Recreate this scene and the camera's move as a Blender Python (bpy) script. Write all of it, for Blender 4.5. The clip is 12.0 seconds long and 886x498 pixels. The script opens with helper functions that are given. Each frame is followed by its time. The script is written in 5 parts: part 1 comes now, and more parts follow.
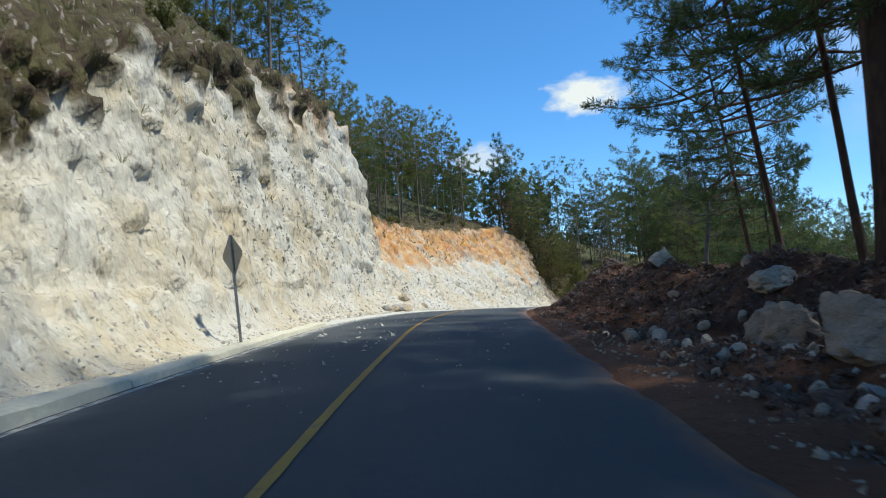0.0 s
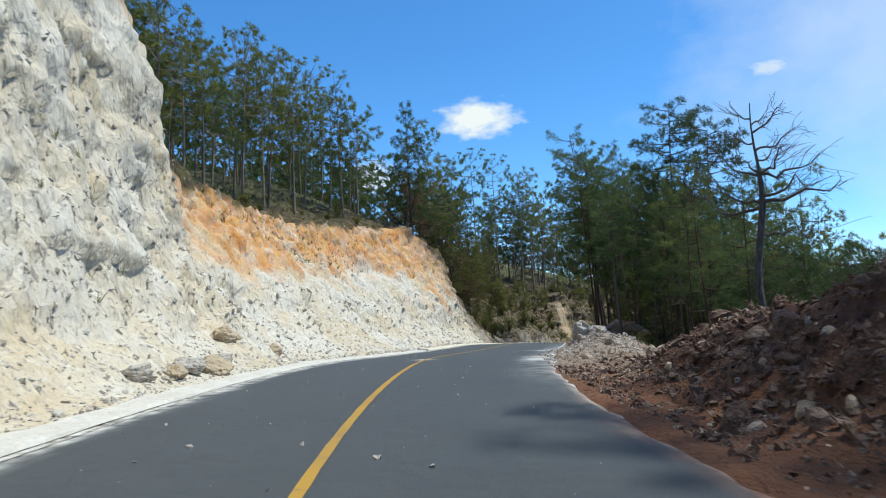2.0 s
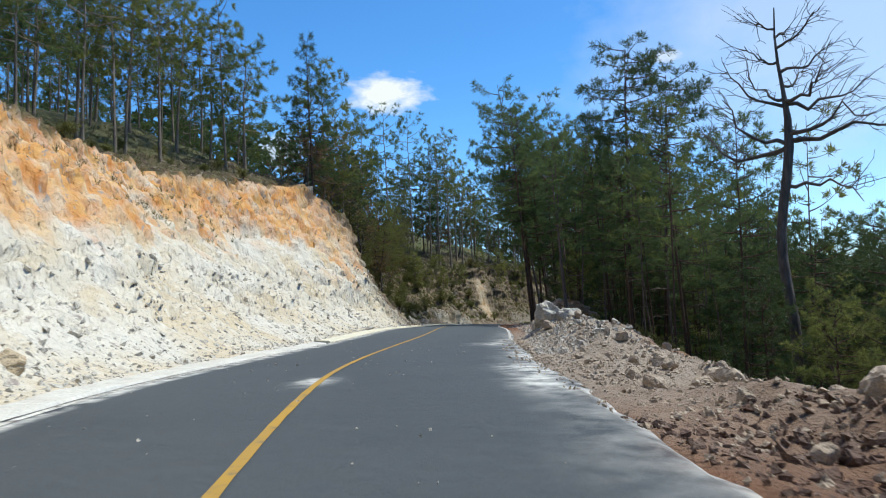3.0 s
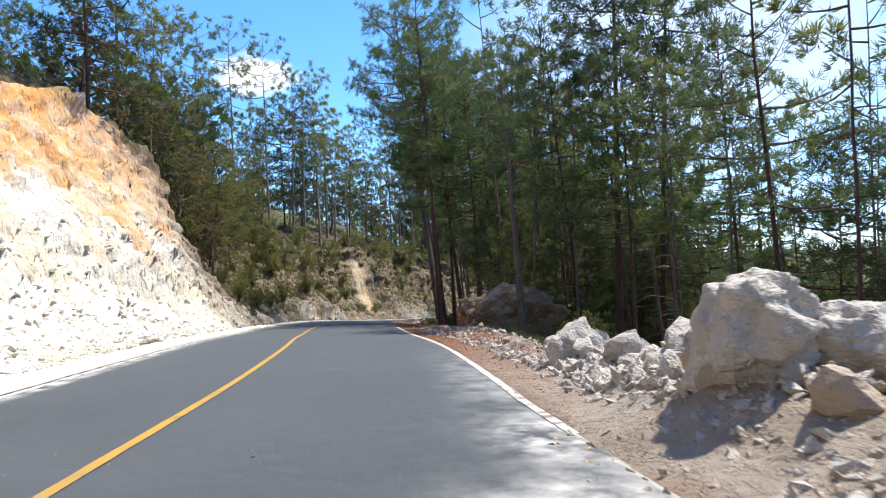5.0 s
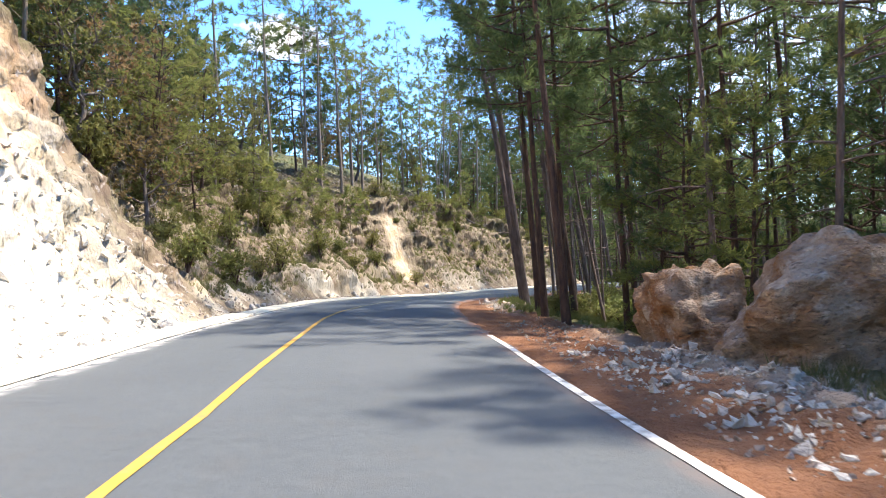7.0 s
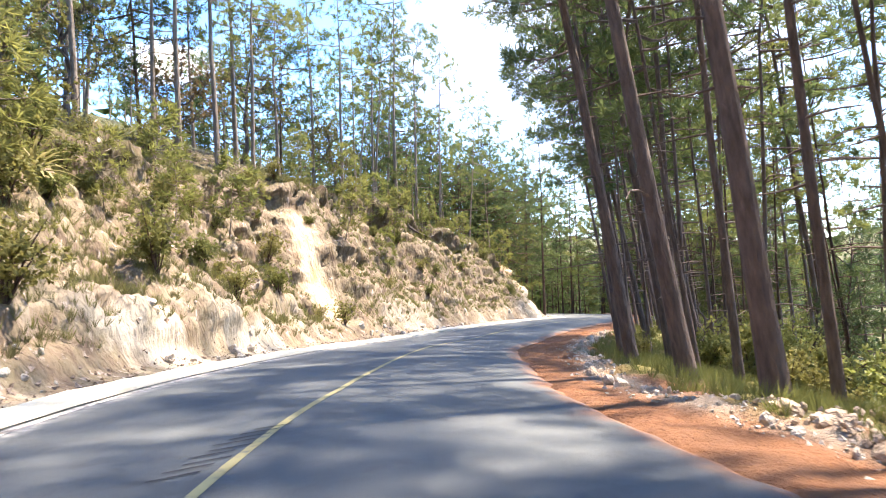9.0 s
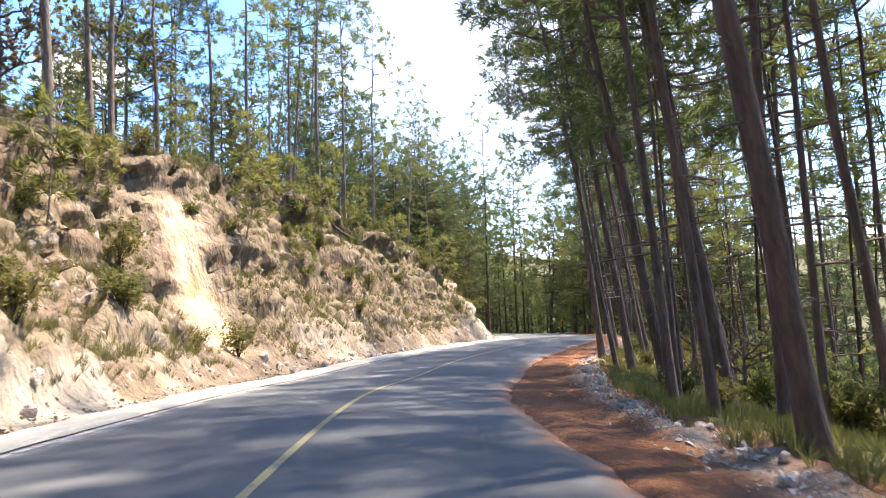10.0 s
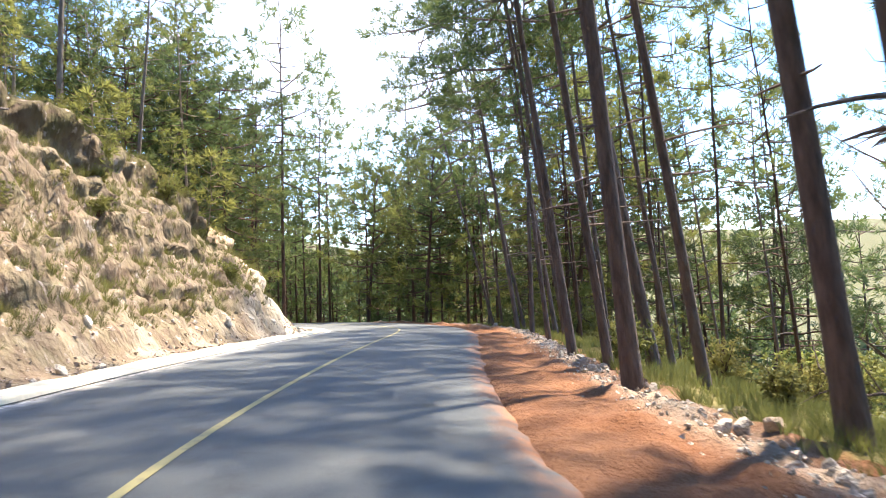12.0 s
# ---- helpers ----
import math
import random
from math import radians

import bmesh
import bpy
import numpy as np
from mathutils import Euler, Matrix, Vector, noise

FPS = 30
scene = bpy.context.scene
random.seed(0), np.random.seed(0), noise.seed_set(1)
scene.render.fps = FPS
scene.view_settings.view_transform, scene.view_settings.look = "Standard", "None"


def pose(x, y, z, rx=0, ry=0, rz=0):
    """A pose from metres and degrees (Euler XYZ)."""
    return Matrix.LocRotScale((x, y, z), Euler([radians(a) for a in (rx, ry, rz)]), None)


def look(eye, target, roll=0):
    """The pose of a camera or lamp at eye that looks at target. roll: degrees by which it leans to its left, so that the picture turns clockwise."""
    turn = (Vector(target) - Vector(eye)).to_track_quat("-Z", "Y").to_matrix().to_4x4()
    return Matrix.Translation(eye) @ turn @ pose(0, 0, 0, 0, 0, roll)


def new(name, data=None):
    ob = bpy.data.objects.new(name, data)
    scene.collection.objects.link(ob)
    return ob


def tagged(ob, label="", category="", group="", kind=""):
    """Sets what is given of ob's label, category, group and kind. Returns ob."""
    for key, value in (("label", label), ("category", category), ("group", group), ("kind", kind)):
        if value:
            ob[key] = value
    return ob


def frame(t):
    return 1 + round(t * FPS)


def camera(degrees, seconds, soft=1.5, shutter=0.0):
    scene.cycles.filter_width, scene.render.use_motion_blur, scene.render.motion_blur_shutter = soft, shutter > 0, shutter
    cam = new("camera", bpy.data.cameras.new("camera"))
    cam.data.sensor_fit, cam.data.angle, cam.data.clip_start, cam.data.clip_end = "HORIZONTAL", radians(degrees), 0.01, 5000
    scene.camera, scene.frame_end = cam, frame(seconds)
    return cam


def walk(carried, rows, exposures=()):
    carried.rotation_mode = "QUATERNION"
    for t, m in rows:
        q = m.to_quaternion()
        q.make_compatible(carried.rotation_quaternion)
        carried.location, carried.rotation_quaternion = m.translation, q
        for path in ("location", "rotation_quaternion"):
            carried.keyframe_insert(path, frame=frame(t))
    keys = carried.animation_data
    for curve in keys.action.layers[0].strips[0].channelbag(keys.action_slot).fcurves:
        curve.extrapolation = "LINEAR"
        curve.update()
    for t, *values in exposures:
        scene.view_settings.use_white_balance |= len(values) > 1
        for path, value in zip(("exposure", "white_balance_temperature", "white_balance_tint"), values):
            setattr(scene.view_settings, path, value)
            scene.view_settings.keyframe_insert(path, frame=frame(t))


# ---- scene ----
cam = camera(65.5, 12.0, 1.0, 0.12)
PATH = [
    (0, (0.294, -0.865, 1.257), (0.295, 1.129, 1.411), -2.7),
    (0.5, (-0.065, 5.512, 1.425), (-0.006, 7.505, 1.575), -2.8),
    (1, (-0.017, 11.65, 1.648), (0.095, 13.639, 1.825), -2.6),
    (1.5, (0.253, 17.492, 1.855), (0.448, 19.475, 2.034), -1.1),
    (2, (0.669, 23.16, 1.971), (0.99, 25.124, 2.169), -1.7),
    (2.5, (1.303, 28.545, 2.005), (1.742, 30.488, 2.18), -2.2),
    (3, (2.251, 33.667, 2.031), (2.835, 35.575, 2.156), -1.5),
    (3.5, (3.488, 38.682, 2.043), (4.204, 40.549, 2.087), -2.3),
    (3.7, (4.029, 40.633, 2.024), (4.808, 42.475, 2.046), -2.1),
    (5.3, (9.152, 54.936, 1.518), (10.085, 56.702, 1.618), -1.3),
    (5.5, (9.799, 56.658, 1.481), (10.682, 58.448, 1.597), -0.1),
    (6, (11.309, 60.989, 1.426), (12.181, 62.788, 1.498), 0.4),
    (6.5, (12.8, 65.199, 1.377), (13.675, 66.997, 1.396), -0.8),
    (7, (14.278, 69.154, 1.283), (15.128, 70.965, 1.271), -1.2),
    (7.2, (14.866, 70.809, 1.227), (15.744, 72.606, 1.201), -1.2),
    (8.8, (19.953, 86.753, 0.547), (21.034, 88.434, 0.612), -2.0),
    (9, (20.721, 88.428, 0.466), (21.837, 90.086, 0.539), -1.6),
    (9.5, (22.902, 92.133, 0.29), (24.069, 93.757, 0.34), -2.4),
    (10, (25.448, 95.965, 0.113), (26.728, 97.498, 0.236), -1.9),
    (10.5, (28.313, 99.952, -0.147), (29.725, 101.368, -0.082), -1.1),
    (11, (31.531, 103.61, -0.483), (33.052, 104.908, -0.4125), -1.2),
    (11.5, (35.102, 107.14, -0.861), (36.701, 108.339, -0.781), -2.4),
    (12, (38.938, 110.968, -1.12), (40.617, 112.052, -1.046), -1.4),
]
EXPOSURE = [(0, -0.04, 6100, 0), (0.5, 0.17, 6150, 1), (1.5, 0.03, 6000, 0), (2.5, 0.0, 6000, 0), (3.5, 0.2, 6150, 3), (5.5, 1.0, 6400, 10), (7.0, 1.65, 6600, 11), (9.0, 2.25, 7200, 16), (9.6, 2.0, 7100, 16), (10.0, 1.93, 7250, 19), (10.5, 1.95, 7200, 15), (12.0, 2.12, 7300, 13)]
walk(cam, [(t, look(eye, target, roll)) for t, eye, target, roll in PATH], EXPOSURE)

# ---- sky and sun ----
SUN_AZ, SUN_EL = radians(97), radians(65)   # azimuth from +y towards +x
world = bpy.data.worlds.new("world")
scene.world = world
world.use_nodes = True
wn = world.node_tree
sky = wn.nodes.new("ShaderNodeTexSky")
sky.sky_type = "NISHITA"
sky.sun_disc = False
sky.sun_elevation, sky.sun_rotation = SUN_EL, SUN_AZ
sky.altitude, sky.air_density, sky.dust_density, sky.ozone_density = 2000, 1.0, 2.2, 4.0
deep = wn.nodes.new("ShaderNodeHueSaturation")
deep.inputs["Saturation"].default_value, deep.inputs["Value"].default_value = 1.22, 1.3
wn.links.new(sky.outputs[0], deep.inputs["Color"])
wn.links.new(deep.outputs[0], wn.nodes["Background"].inputs[0])
wn.nodes["Background"].inputs[1].default_value = 0.165
sun = new("sun", bpy.data.lights.new("sun", "SUN"))
sun.data.energy, sun.data.angle, sun.data.color = 4.8, radians(2.0), (1.0, 0.94, 0.84)
sun_dir = Vector((math.sin(SUN_AZ) * math.cos(SUN_EL), math.cos(SUN_AZ) * math.cos(SUN_EL), math.sin(SUN_EL)))
sun.matrix_world = look(tuple(sun_dir * 200), (0, 0, 0))


# ---- materials ----
def graph(name, rough=0.85):
    m = bpy.data.materials.new(name)
    m.use_nodes = True
    bsdf = m.node_tree.nodes["Principled BSDF"]
    bsdf.inputs["Roughness"].default_value = rough
    bsdf.inputs["Specular IOR Level"].default_value = 0.25
    return m, m.node_tree, bsdf


def node(nt, kind, **ins):
    n = nt.nodes.new("ShaderNode" + kind)
    for k, v in ins.items():
        key = k.replace("_", " ")
        if isinstance(v, bpy.types.NodeSocket):
            nt.links.new(v, n.inputs[key])
        else:
            n.inputs[key].default_value = v
    return n


def place(nt, sx=1.0, sy=1.0, sz=1.0):
    g = nt.nodes.new("ShaderNodeNewGeometry")
    mp = node(nt, "Mapping", Vector=g.outputs["Position"], Scale=(sx, sy, sz))
    return mp.outputs[0]


def noise_fac(nt, scale, lo, hi, vec=None, detail=6, rough=0.6):
    n = node(nt, "TexNoise", Vector=vec if vec is not None else place(nt), Scale=scale, Detail=detail, Roughness=rough)
    r = node(nt, "MapRange", Value=n.outputs["Fac"])
    r.inputs["From Min"].default_value, r.inputs["From Max"].default_value = lo, hi
    r.clamp = True
    return r.outputs[0]


def mix(nt, fac, a, b, blend="MIX"):
    n = nt.nodes.new("ShaderNodeMix")
    n.data_type, n.blend_type = "RGBA", blend
    for sock, v in ((n.inputs[0], fac), (n.inputs[6], a), (n.inputs[7], b)):
        if isinstance(v, bpy.types.NodeSocket):
            nt.links.new(v, sock)
        elif sock is n.inputs[0]:
            sock.default_value = v
        else:
            sock.default_value = (*v, 1)
    return n.outputs[2]


def mul(nt, a, b):
    n = nt.nodes.new("ShaderNodeMath")
    n.operation = "MULTIPLY"
    for sock, v in ((n.inputs[0], a), (n.inputs[1], b)):
        if isinstance(v, bpy.types.NodeSocket):
            nt.links.new(v, sock)
        else:
            sock.default_value = v
    return n.outputs[0]


def attr(nt, name):
    a = nt.nodes.new("ShaderNodeAttribute")
    a.attribute_name = name
    sp = nt.nodes.new("ShaderNodeSeparateColor")
    nt.links.new(a.outputs["Color"], sp.inputs[0])
    return {"Red": sp.outputs[0], "Green": sp.outputs[1], "Blue": sp.outputs[2], "Alpha": a.outputs["Alpha"]}


def bump(nt, bsdf, layers):
    last = None
    for fac, dist in layers:
        b = nt.nodes.new("ShaderNodeBump")
        b.inputs["Strength"].default_value, b.inputs["Distance"].default_value = 1.0, dist
        nt.links.new(fac, b.inputs["Height"])
        if last is not None:
            nt.links.new(last, b.inputs["Normal"])
        last = b.outputs[0]
    nt.links.new(last, bsdf.inputs["Normal"])


def simple(name, a, b, scale=4.0, rough=0.85, relief=0.02, lo=0.35, hi=0.65, metal=0.0):
    m, nt, bsdf = graph(name, rough)
    f = noise_fac(nt, scale, lo, hi)
    c = mix(nt, f, a, b)
    c = mix(nt, noise_fac(nt, scale * 9, 0.3, 0.8), c, tuple(v * 0.7 for v in a))
    nt.links.new(c, bsdf.inputs["Base Color"])
    bsdf.inputs["Metallic"].default_value = metal
    if relief:
        bump(nt, bsdf, [(noise_fac(nt, scale * 4, 0, 1, None, 3), relief * 2), (noise_fac(nt, scale * 20, 0, 1, None, 2), relief * .5)])
    return m


def rock_face_material():
    m, nt, bsdf = graph("cut_rock", 0.9)
    z = attr(nt, "zone")
    streak = place(nt, 1, 1, 0.5)
    c = mix(nt, noise_fac(nt, 0.28, 0.42, 0.62), (0.575, 0.52, 0.43), (0.53, 0.43, 0.29))
    c = mix(nt, noise_fac(nt, 0.5, 0.60, 0.85, streak), c, (0.48, 0.43, 0.37))
    c = mix(nt, noise_fac(nt, 2.2, 0.52, 0.75, streak), c, (0.64, 0.59, 0.50))
    # Dark spots put the shade of small pits into the colour.
    c = mix(nt, noise_fac(nt, 5.0, 0.58, 0.80, place(nt, 1, 1, 0.5)), c, (0.33, 0.28, 0.235))
    orange = mix(nt, noise_fac(nt, 0.9, 0.3, 0.7, streak), (0.46, 0.165, 0.038), (0.60, 0.355, 0.125))
    c = mix(nt, mul(nt, z["Red"], noise_fac(nt, 1.3, 0.18, 0.58, streak)), c, orange)
    tan = mix(nt, noise_fac(nt, 0.8, 0.35, 0.65), (0.162, 0.116, 0.078), (0.17, 0.14, 0.086))
    tan = mix(nt, noise_fac(nt, 3.5, 0.45, 0.7, streak), tan, (0.11, 0.074, 0.052))
    c = mix(nt, mul(nt, z["Green"], noise_fac(nt, 1.1, 0.05, 0.38)), c, tan)
    soil = mix(nt, noise_fac(nt, 2.0, 0.35, 0.7), (0.055, 0.034, 0.022), (0.10, 0.088, 0.035))
    c = mix(nt, z["Blue"], c, soil)
    fresh = mix(nt, noise_fac(nt, 1.2, 0.35, 0.65), (0.43, 0.365, 0.275), (0.41, 0.27, 0.14))
    c = mix(nt, z["Alpha"], c, fresh)
    # Thin dark streaks likewise paint shaded pits into the rock colour.
    c = mix(nt, noise_fac(nt, 4.6, 0.61, 0.68, place(nt, 1, 1, 0.45), 3), c, (0.30, 0.25, 0.21))
    nt.links.new(c, bsdf.inputs["Base Color"])
    bump(nt, bsdf, [(noise_fac(nt, 1.5, 0, 1, streak, 3), 0.24), (noise_fac(nt, 3.4, 0, 1, place(nt, 1, 1, 0.3), 3, 0.5), 0.13), (noise_fac(nt, 9.0, 0, 1, place(nt, 1, 1, 0.4), 3, 0.5), 0.075), (noise_fac(nt, 30.0, 0, 1, None, 2), 0.012)])
    return m


def boulder_material():
    m, nt, bsdf = graph("weathered_boulder", 0.92)
    c = mix(nt, noise_fac(nt, 0.7, 0.38, 0.62), (0.38, 0.285, 0.21), (0.27, 0.18, 0.115))
    c = mix(nt, noise_fac(nt, 1.1, 0.46, 0.62, place(nt, 1, 1, 1.6)), c, (0.235, 0.115, 0.05))
    c = mix(nt, noise_fac(nt, 3.2, 0.55, 0.70), c, (0.45, 0.37, 0.29))
    c = mix(nt, noise_fac(nt, 7.0, 0.58, 0.72, place(nt, 1, 1, 2.0)), c, (0.12, 0.085, 0.065))
    nt.links.new(c, bsdf.inputs["Base Color"])
    bump(nt, bsdf, [(noise_fac(nt, 2.4, 0, 1, place(nt, 1, 1, 1.8), 4), 0.30), (noise_fac(nt, 9.0, 0, 1, None, 4), 0.09), (noise_fac(nt, 40.0, 0, 1, None, 2), 0.015)])
    return m


def asphalt_material():
    m, nt, bsdf = graph("asphalt", 0.78)
    z = attr(nt, "zone")
    c = mix(nt, noise_fac(nt, 0.35, 0.35, 0.65), (0.045, 0.050, 0.053), (0.063, 0.068, 0.071))
    worn = mix(nt, noise_fac(nt, 0.45, 0.35, 0.65), (0.088, 0.100, 0.102), (0.125, 0.135, 0.132))
    c = mix(nt, z["Blue"], c, worn)
    c = mix(nt, noise_fac(nt, 60.0, 0.35, 0.75), c, (0.085, 0.089, 0.092))
    c = mix(nt, noise_fac(nt, 2.5, 0.52, 0.8), c, (0.074, 0.074, 0.072))
    c = mix(nt, mul(nt, z["Red"], noise_fac(nt, 2.2, 0.36, 0.66)), c, (0.66, 0.625, 0.56))
    c = mix(nt, mul(nt, z["Green"], noise_fac(nt, 3.0, 0.3, 0.6)), c, (0.30, 0.13, 0.06))
    nt.links.new(c, bsdf.inputs["Base Color"])
    bump(nt, bsdf, [(noise_fac(nt, 90.0, 0.2, 0.8), 0.006), (noise_fac(nt, 3.0, 0.3, 0.7), 0.01)])
    return m


def shoulder_material():
    m, nt, bsdf = graph("roadside_dirt", 0.95)
    z = attr(nt, "zone")
    c = mix(nt, noise_fac(nt, 0.9, 0.35, 0.65), (0.18, 0.072, 0.030), (0.235, 0.11, 0.055))
    c = mix(nt, noise_fac(nt, 7.0, 0.5, 0.75), c, (0.19, 0.085, 0.042))
    # Dark heap earth; the shade of the pines is mixed into its tone.
    dark = mix(nt, noise_fac(nt, 1.4, 0.35, 0.65), (0.075, 0.034, 0.02), (0.12, 0.062, 0.04))
    pale = mix(nt, noise_fac(nt, 1.6, 0.35, 0.65), (0.30, 0.245, 0.185), (0.42, 0.36, 0.285))
    grass = mix(nt, noise_fac(nt, 1.5, 0.35, 0.65), (0.12, 0.12, 0.035), (0.22, 0.17, 0.07))
    c = mix(nt, z["Red"], c, dark)
    c = mix(nt, z["Green"], c, pale)
    c = mix(nt, z["Blue"], c, grass)
    nt.links.new(c, bsdf.inputs["Base Color"])
    bump(nt, bsdf, [(noise_fac(nt, 4.0, 0.2, 0.8), 0.12), (noise_fac(nt, 22.0, 0.2, 0.8), 0.03)])
    return m


def needle_material(name, a, b, through_light=0.5):
    m, nt, bsdf = graph(name, 0.6)
    info = nt.nodes.new("ShaderNodeObjectInfo")
    geo = nt.nodes.new("ShaderNodeNewGeometry")
    c = mix(nt, info.outputs["Random"], a, b)
    c = mix(nt, mul(nt, geo.outputs["Random Per Island"], 0.45), c, tuple(v * 1.45 for v in b))
    nt.links.new(c, bsdf.inputs["Base Color"])
    tr = nt.nodes.new("ShaderNodeBsdfTranslucent")
    nt.links.new(c, tr.inputs[0])
    ms = nt.nodes.new("ShaderNodeMixShader")
    ms.inputs[0].default_value = through_light
    nt.links.new(bsdf.outputs[0], ms.inputs[1])
    nt.links.new(tr.outputs[0], ms.inputs[2])
    nt.links.new(ms.outputs[0], nt.nodes["Material Output"].inputs[0])
    return m


def bark_material(name, a, b):
    m, nt, bsdf = graph(name, 0.95)
    tc = nt.nodes.new("ShaderNodeTexCoord")
    mp = node(nt, "Mapping", Vector=tc.outputs["Object"], Scale=(1, 1, 0.25))
    c = mix(nt, noise_fac(nt, 9.0, 0.35, 0.65, mp.outputs[0]), a, b)
    nt.links.new(c, bsdf.inputs["Base Color"])
    bump(nt, bsdf, [(noise_fac(nt, 14.0, 0.25, 0.75, mp.outputs[0]), 0.04)])
    return m


def paint_material(name, col, under, wear):
    m, nt, bsdf = graph(name, 0.7)
    c = mix(nt, noise_fac(nt, 6.0, wear, wear + 0.18), col, under)
    c = mix(nt, noise_fac(nt, 0.8, 0.45, 0.8), c, tuple(0.6 * x + 0.4 * y for x, y in zip(col, under)))
    nt.links.new(c, bsdf.inputs["Base Color"])
    return m


def floor_material():
    m, nt, bsdf = graph("forest_floor", 0.95)
    c = mix(nt, noise_fac(nt, 0.15, 0.35, 0.65), (0.10, 0.095, 0.045), (0.075, 0.09, 0.036))
    c = mix(nt, noise_fac(nt, 1.7, 0.42, 0.7), c, (0.16, 0.13, 0.065))
    c = mix(nt, noise_fac(nt, 6.0, 0.5, 0.8), c, (0.07, 0.08, 0.03))
    nt.links.new(c, bsdf.inputs["Base Color"])
    bump(nt, bsdf, [(noise_fac(nt, 2.5, 0.2, 0.8), 0.2), (noise_fac(nt, 12.0, 0.2, 0.8), 0.06)])
    return m


ROCK = rock_face_material()
ASPHALT = asphalt_material()
DIRT = shoulder_material()
FLOOR = floor_material()
YELLOW = paint_material("yellow_paint", (0.39, 0.225, 0.034), (0.12, 0.11, 0.09), 0.56)
FADED = paint_material("faded_yellow_paint", (0.33, 0.285, 0.13), (0.13, 0.13, 0.11), 0.52)
WHITE = paint_material("white_paint", (0.62, 0.585, 0.52), (0.17, 0.14, 0.115), 0.44)
CONCRETE = simple("pale_concrete", (0.60, 0.54, 0.42), (0.46, 0.40, 0.31), 1.6, 0.9, 0.02)
GUTTER = simple("cream_concrete", (0.72, 0.65, 0.49), (0.60, 0.53, 0.39), 1.1, 0.9, 0.01)
DUST = simple("white_rock_dust", (0.66, 0.62, 0.545), (0.54, 0.485, 0.405), 1.2, 0.95, 0.03)
STONE_WHITE = simple("cream_white_stone", (0.60, 0.55, 0.465), (0.45, 0.40, 0.335), 1.5, 0.9, 0.05)
STONE_PALE = simple("pale_stone", (0.54, 0.485, 0.41), (0.36, 0.31, 0.26), 1.5, 0.9, 0.05)
STONE_MID = simple("brown_grey_stone", (0.47, 0.375, 0.28), (0.32, 0.235, 0.165), 1.5, 0.9, 0.05)
# Heap stones, darkened in colour for the tree shade they lie in.
STONE_DARK = simple("dark_stone", (0.12, 0.068, 0.047), (0.22, 0.16, 0.125), 1.5, 0.9, 0.05)
STONE_TAN = simple("tan_stone", (0.56, 0.44, 0.29), (0.42, 0.33, 0.22), 1.5, 0.9, 0.05)
STONE_RED = simple("red_brown_stone", (0.36, 0.29, 0.235), (0.19, 0.115, 0.07), 0.8, 0.9, 0.06)
BOULDER = boulder_material()
METAL = simple("weathered_grey_metal", (0.26, 0.27, 0.27), (0.20, 0.20, 0.19), 6.0, 0.5, 0.0, metal=0.6)
# Same needles in shaded, middle and sunlit tones: the light is in the colour.
NEEDLE = needle_material("dark_shaded_needles", (0.044, 0.070, 0.025), (0.068, 0.088, 0.029), 0.40)
NEEDLE_MID = needle_material("pine_needles", (0.075, 0.112, 0.042), (0.11, 0.135, 0.046), 0.6)
NEEDLE_SUNNY = needle_material("sunlit_yellow_needles", (0.115, 0.135, 0.038), (0.165, 0.165, 0.048), 0.68)
LEAF = needle_material("shrub_leaves", (0.13, 0.145, 0.04), (0.19, 0.17, 0.055))
# Lighter copy of the shrub leaves, coloured as if the sun reached them.
LEAF_SUNLIT = needle_material("sunlit_undergrowth", (0.17, 0.20, 0.05), (0.23, 0.22, 0.07))
GRASS = needle_material("dry_grass", (0.125, 0.112, 0.052), (0.108, 0.11, 0.042))
GREENGRASS = needle_material("green_grass", (0.115, 0.135, 0.038), (0.155, 0.15, 0.05))
BARK_WARM = bark_material("brown_pine_bark", (0.17, 0.125, 0.105), (0.085, 0.064, 0.055))
BARK_DEAD = bark_material("dead_grey_bark", (0.13, 0.11, 0.10), (0.07, 0.06, 0.055))
BARK = bark_material("pine_bark", (0.11, 0.065, 0.045), (0.055, 0.035, 0.028))
BARK_PALE = bark_material("pale_grey_bark", (0.27, 0.22, 0.17), (0.15, 0.11, 0.08))

# ---- plan: the road's centre line and the ground on both sides ----
KNOTS = np.array([(-1.6, -60, -1.4), (-1.25, -20, -.55), (-1.0, 0, 0), (-.85, 7, .26), (-.57, 14.1, .51), (-.25, 21, .71), (.45, 28.5, .78), (1.65, 36, .80), (3.3, 43.7, .71),
                  (5.0, 49.7, .50), (7.55, 56.5, .30), (10.0, 62.3, .19), (12.3, 68.2, .08), (14.4, 74.3, -.14), (17.6, 82.2, -.48), (21.0, 89.8, -.83), (24.4, 96.5, -1.12)])
KNOTS = np.vstack([KNOTS, [(28.2, 101.8, -1.45), (33.4, 108.2, -1.98), (37.8, 112.1, -2.33), (42.3, 115.8, -2.54), (48.0, 119.6, -2.77), (54.5, 123.5, -3.03), (61.5, 127.8, -3.4),
                           (68, 133, -3.85), (73, 140, -4.2), (76, 149, -4.6), (76, 160, -5.1), (73, 172, -5.6)]])


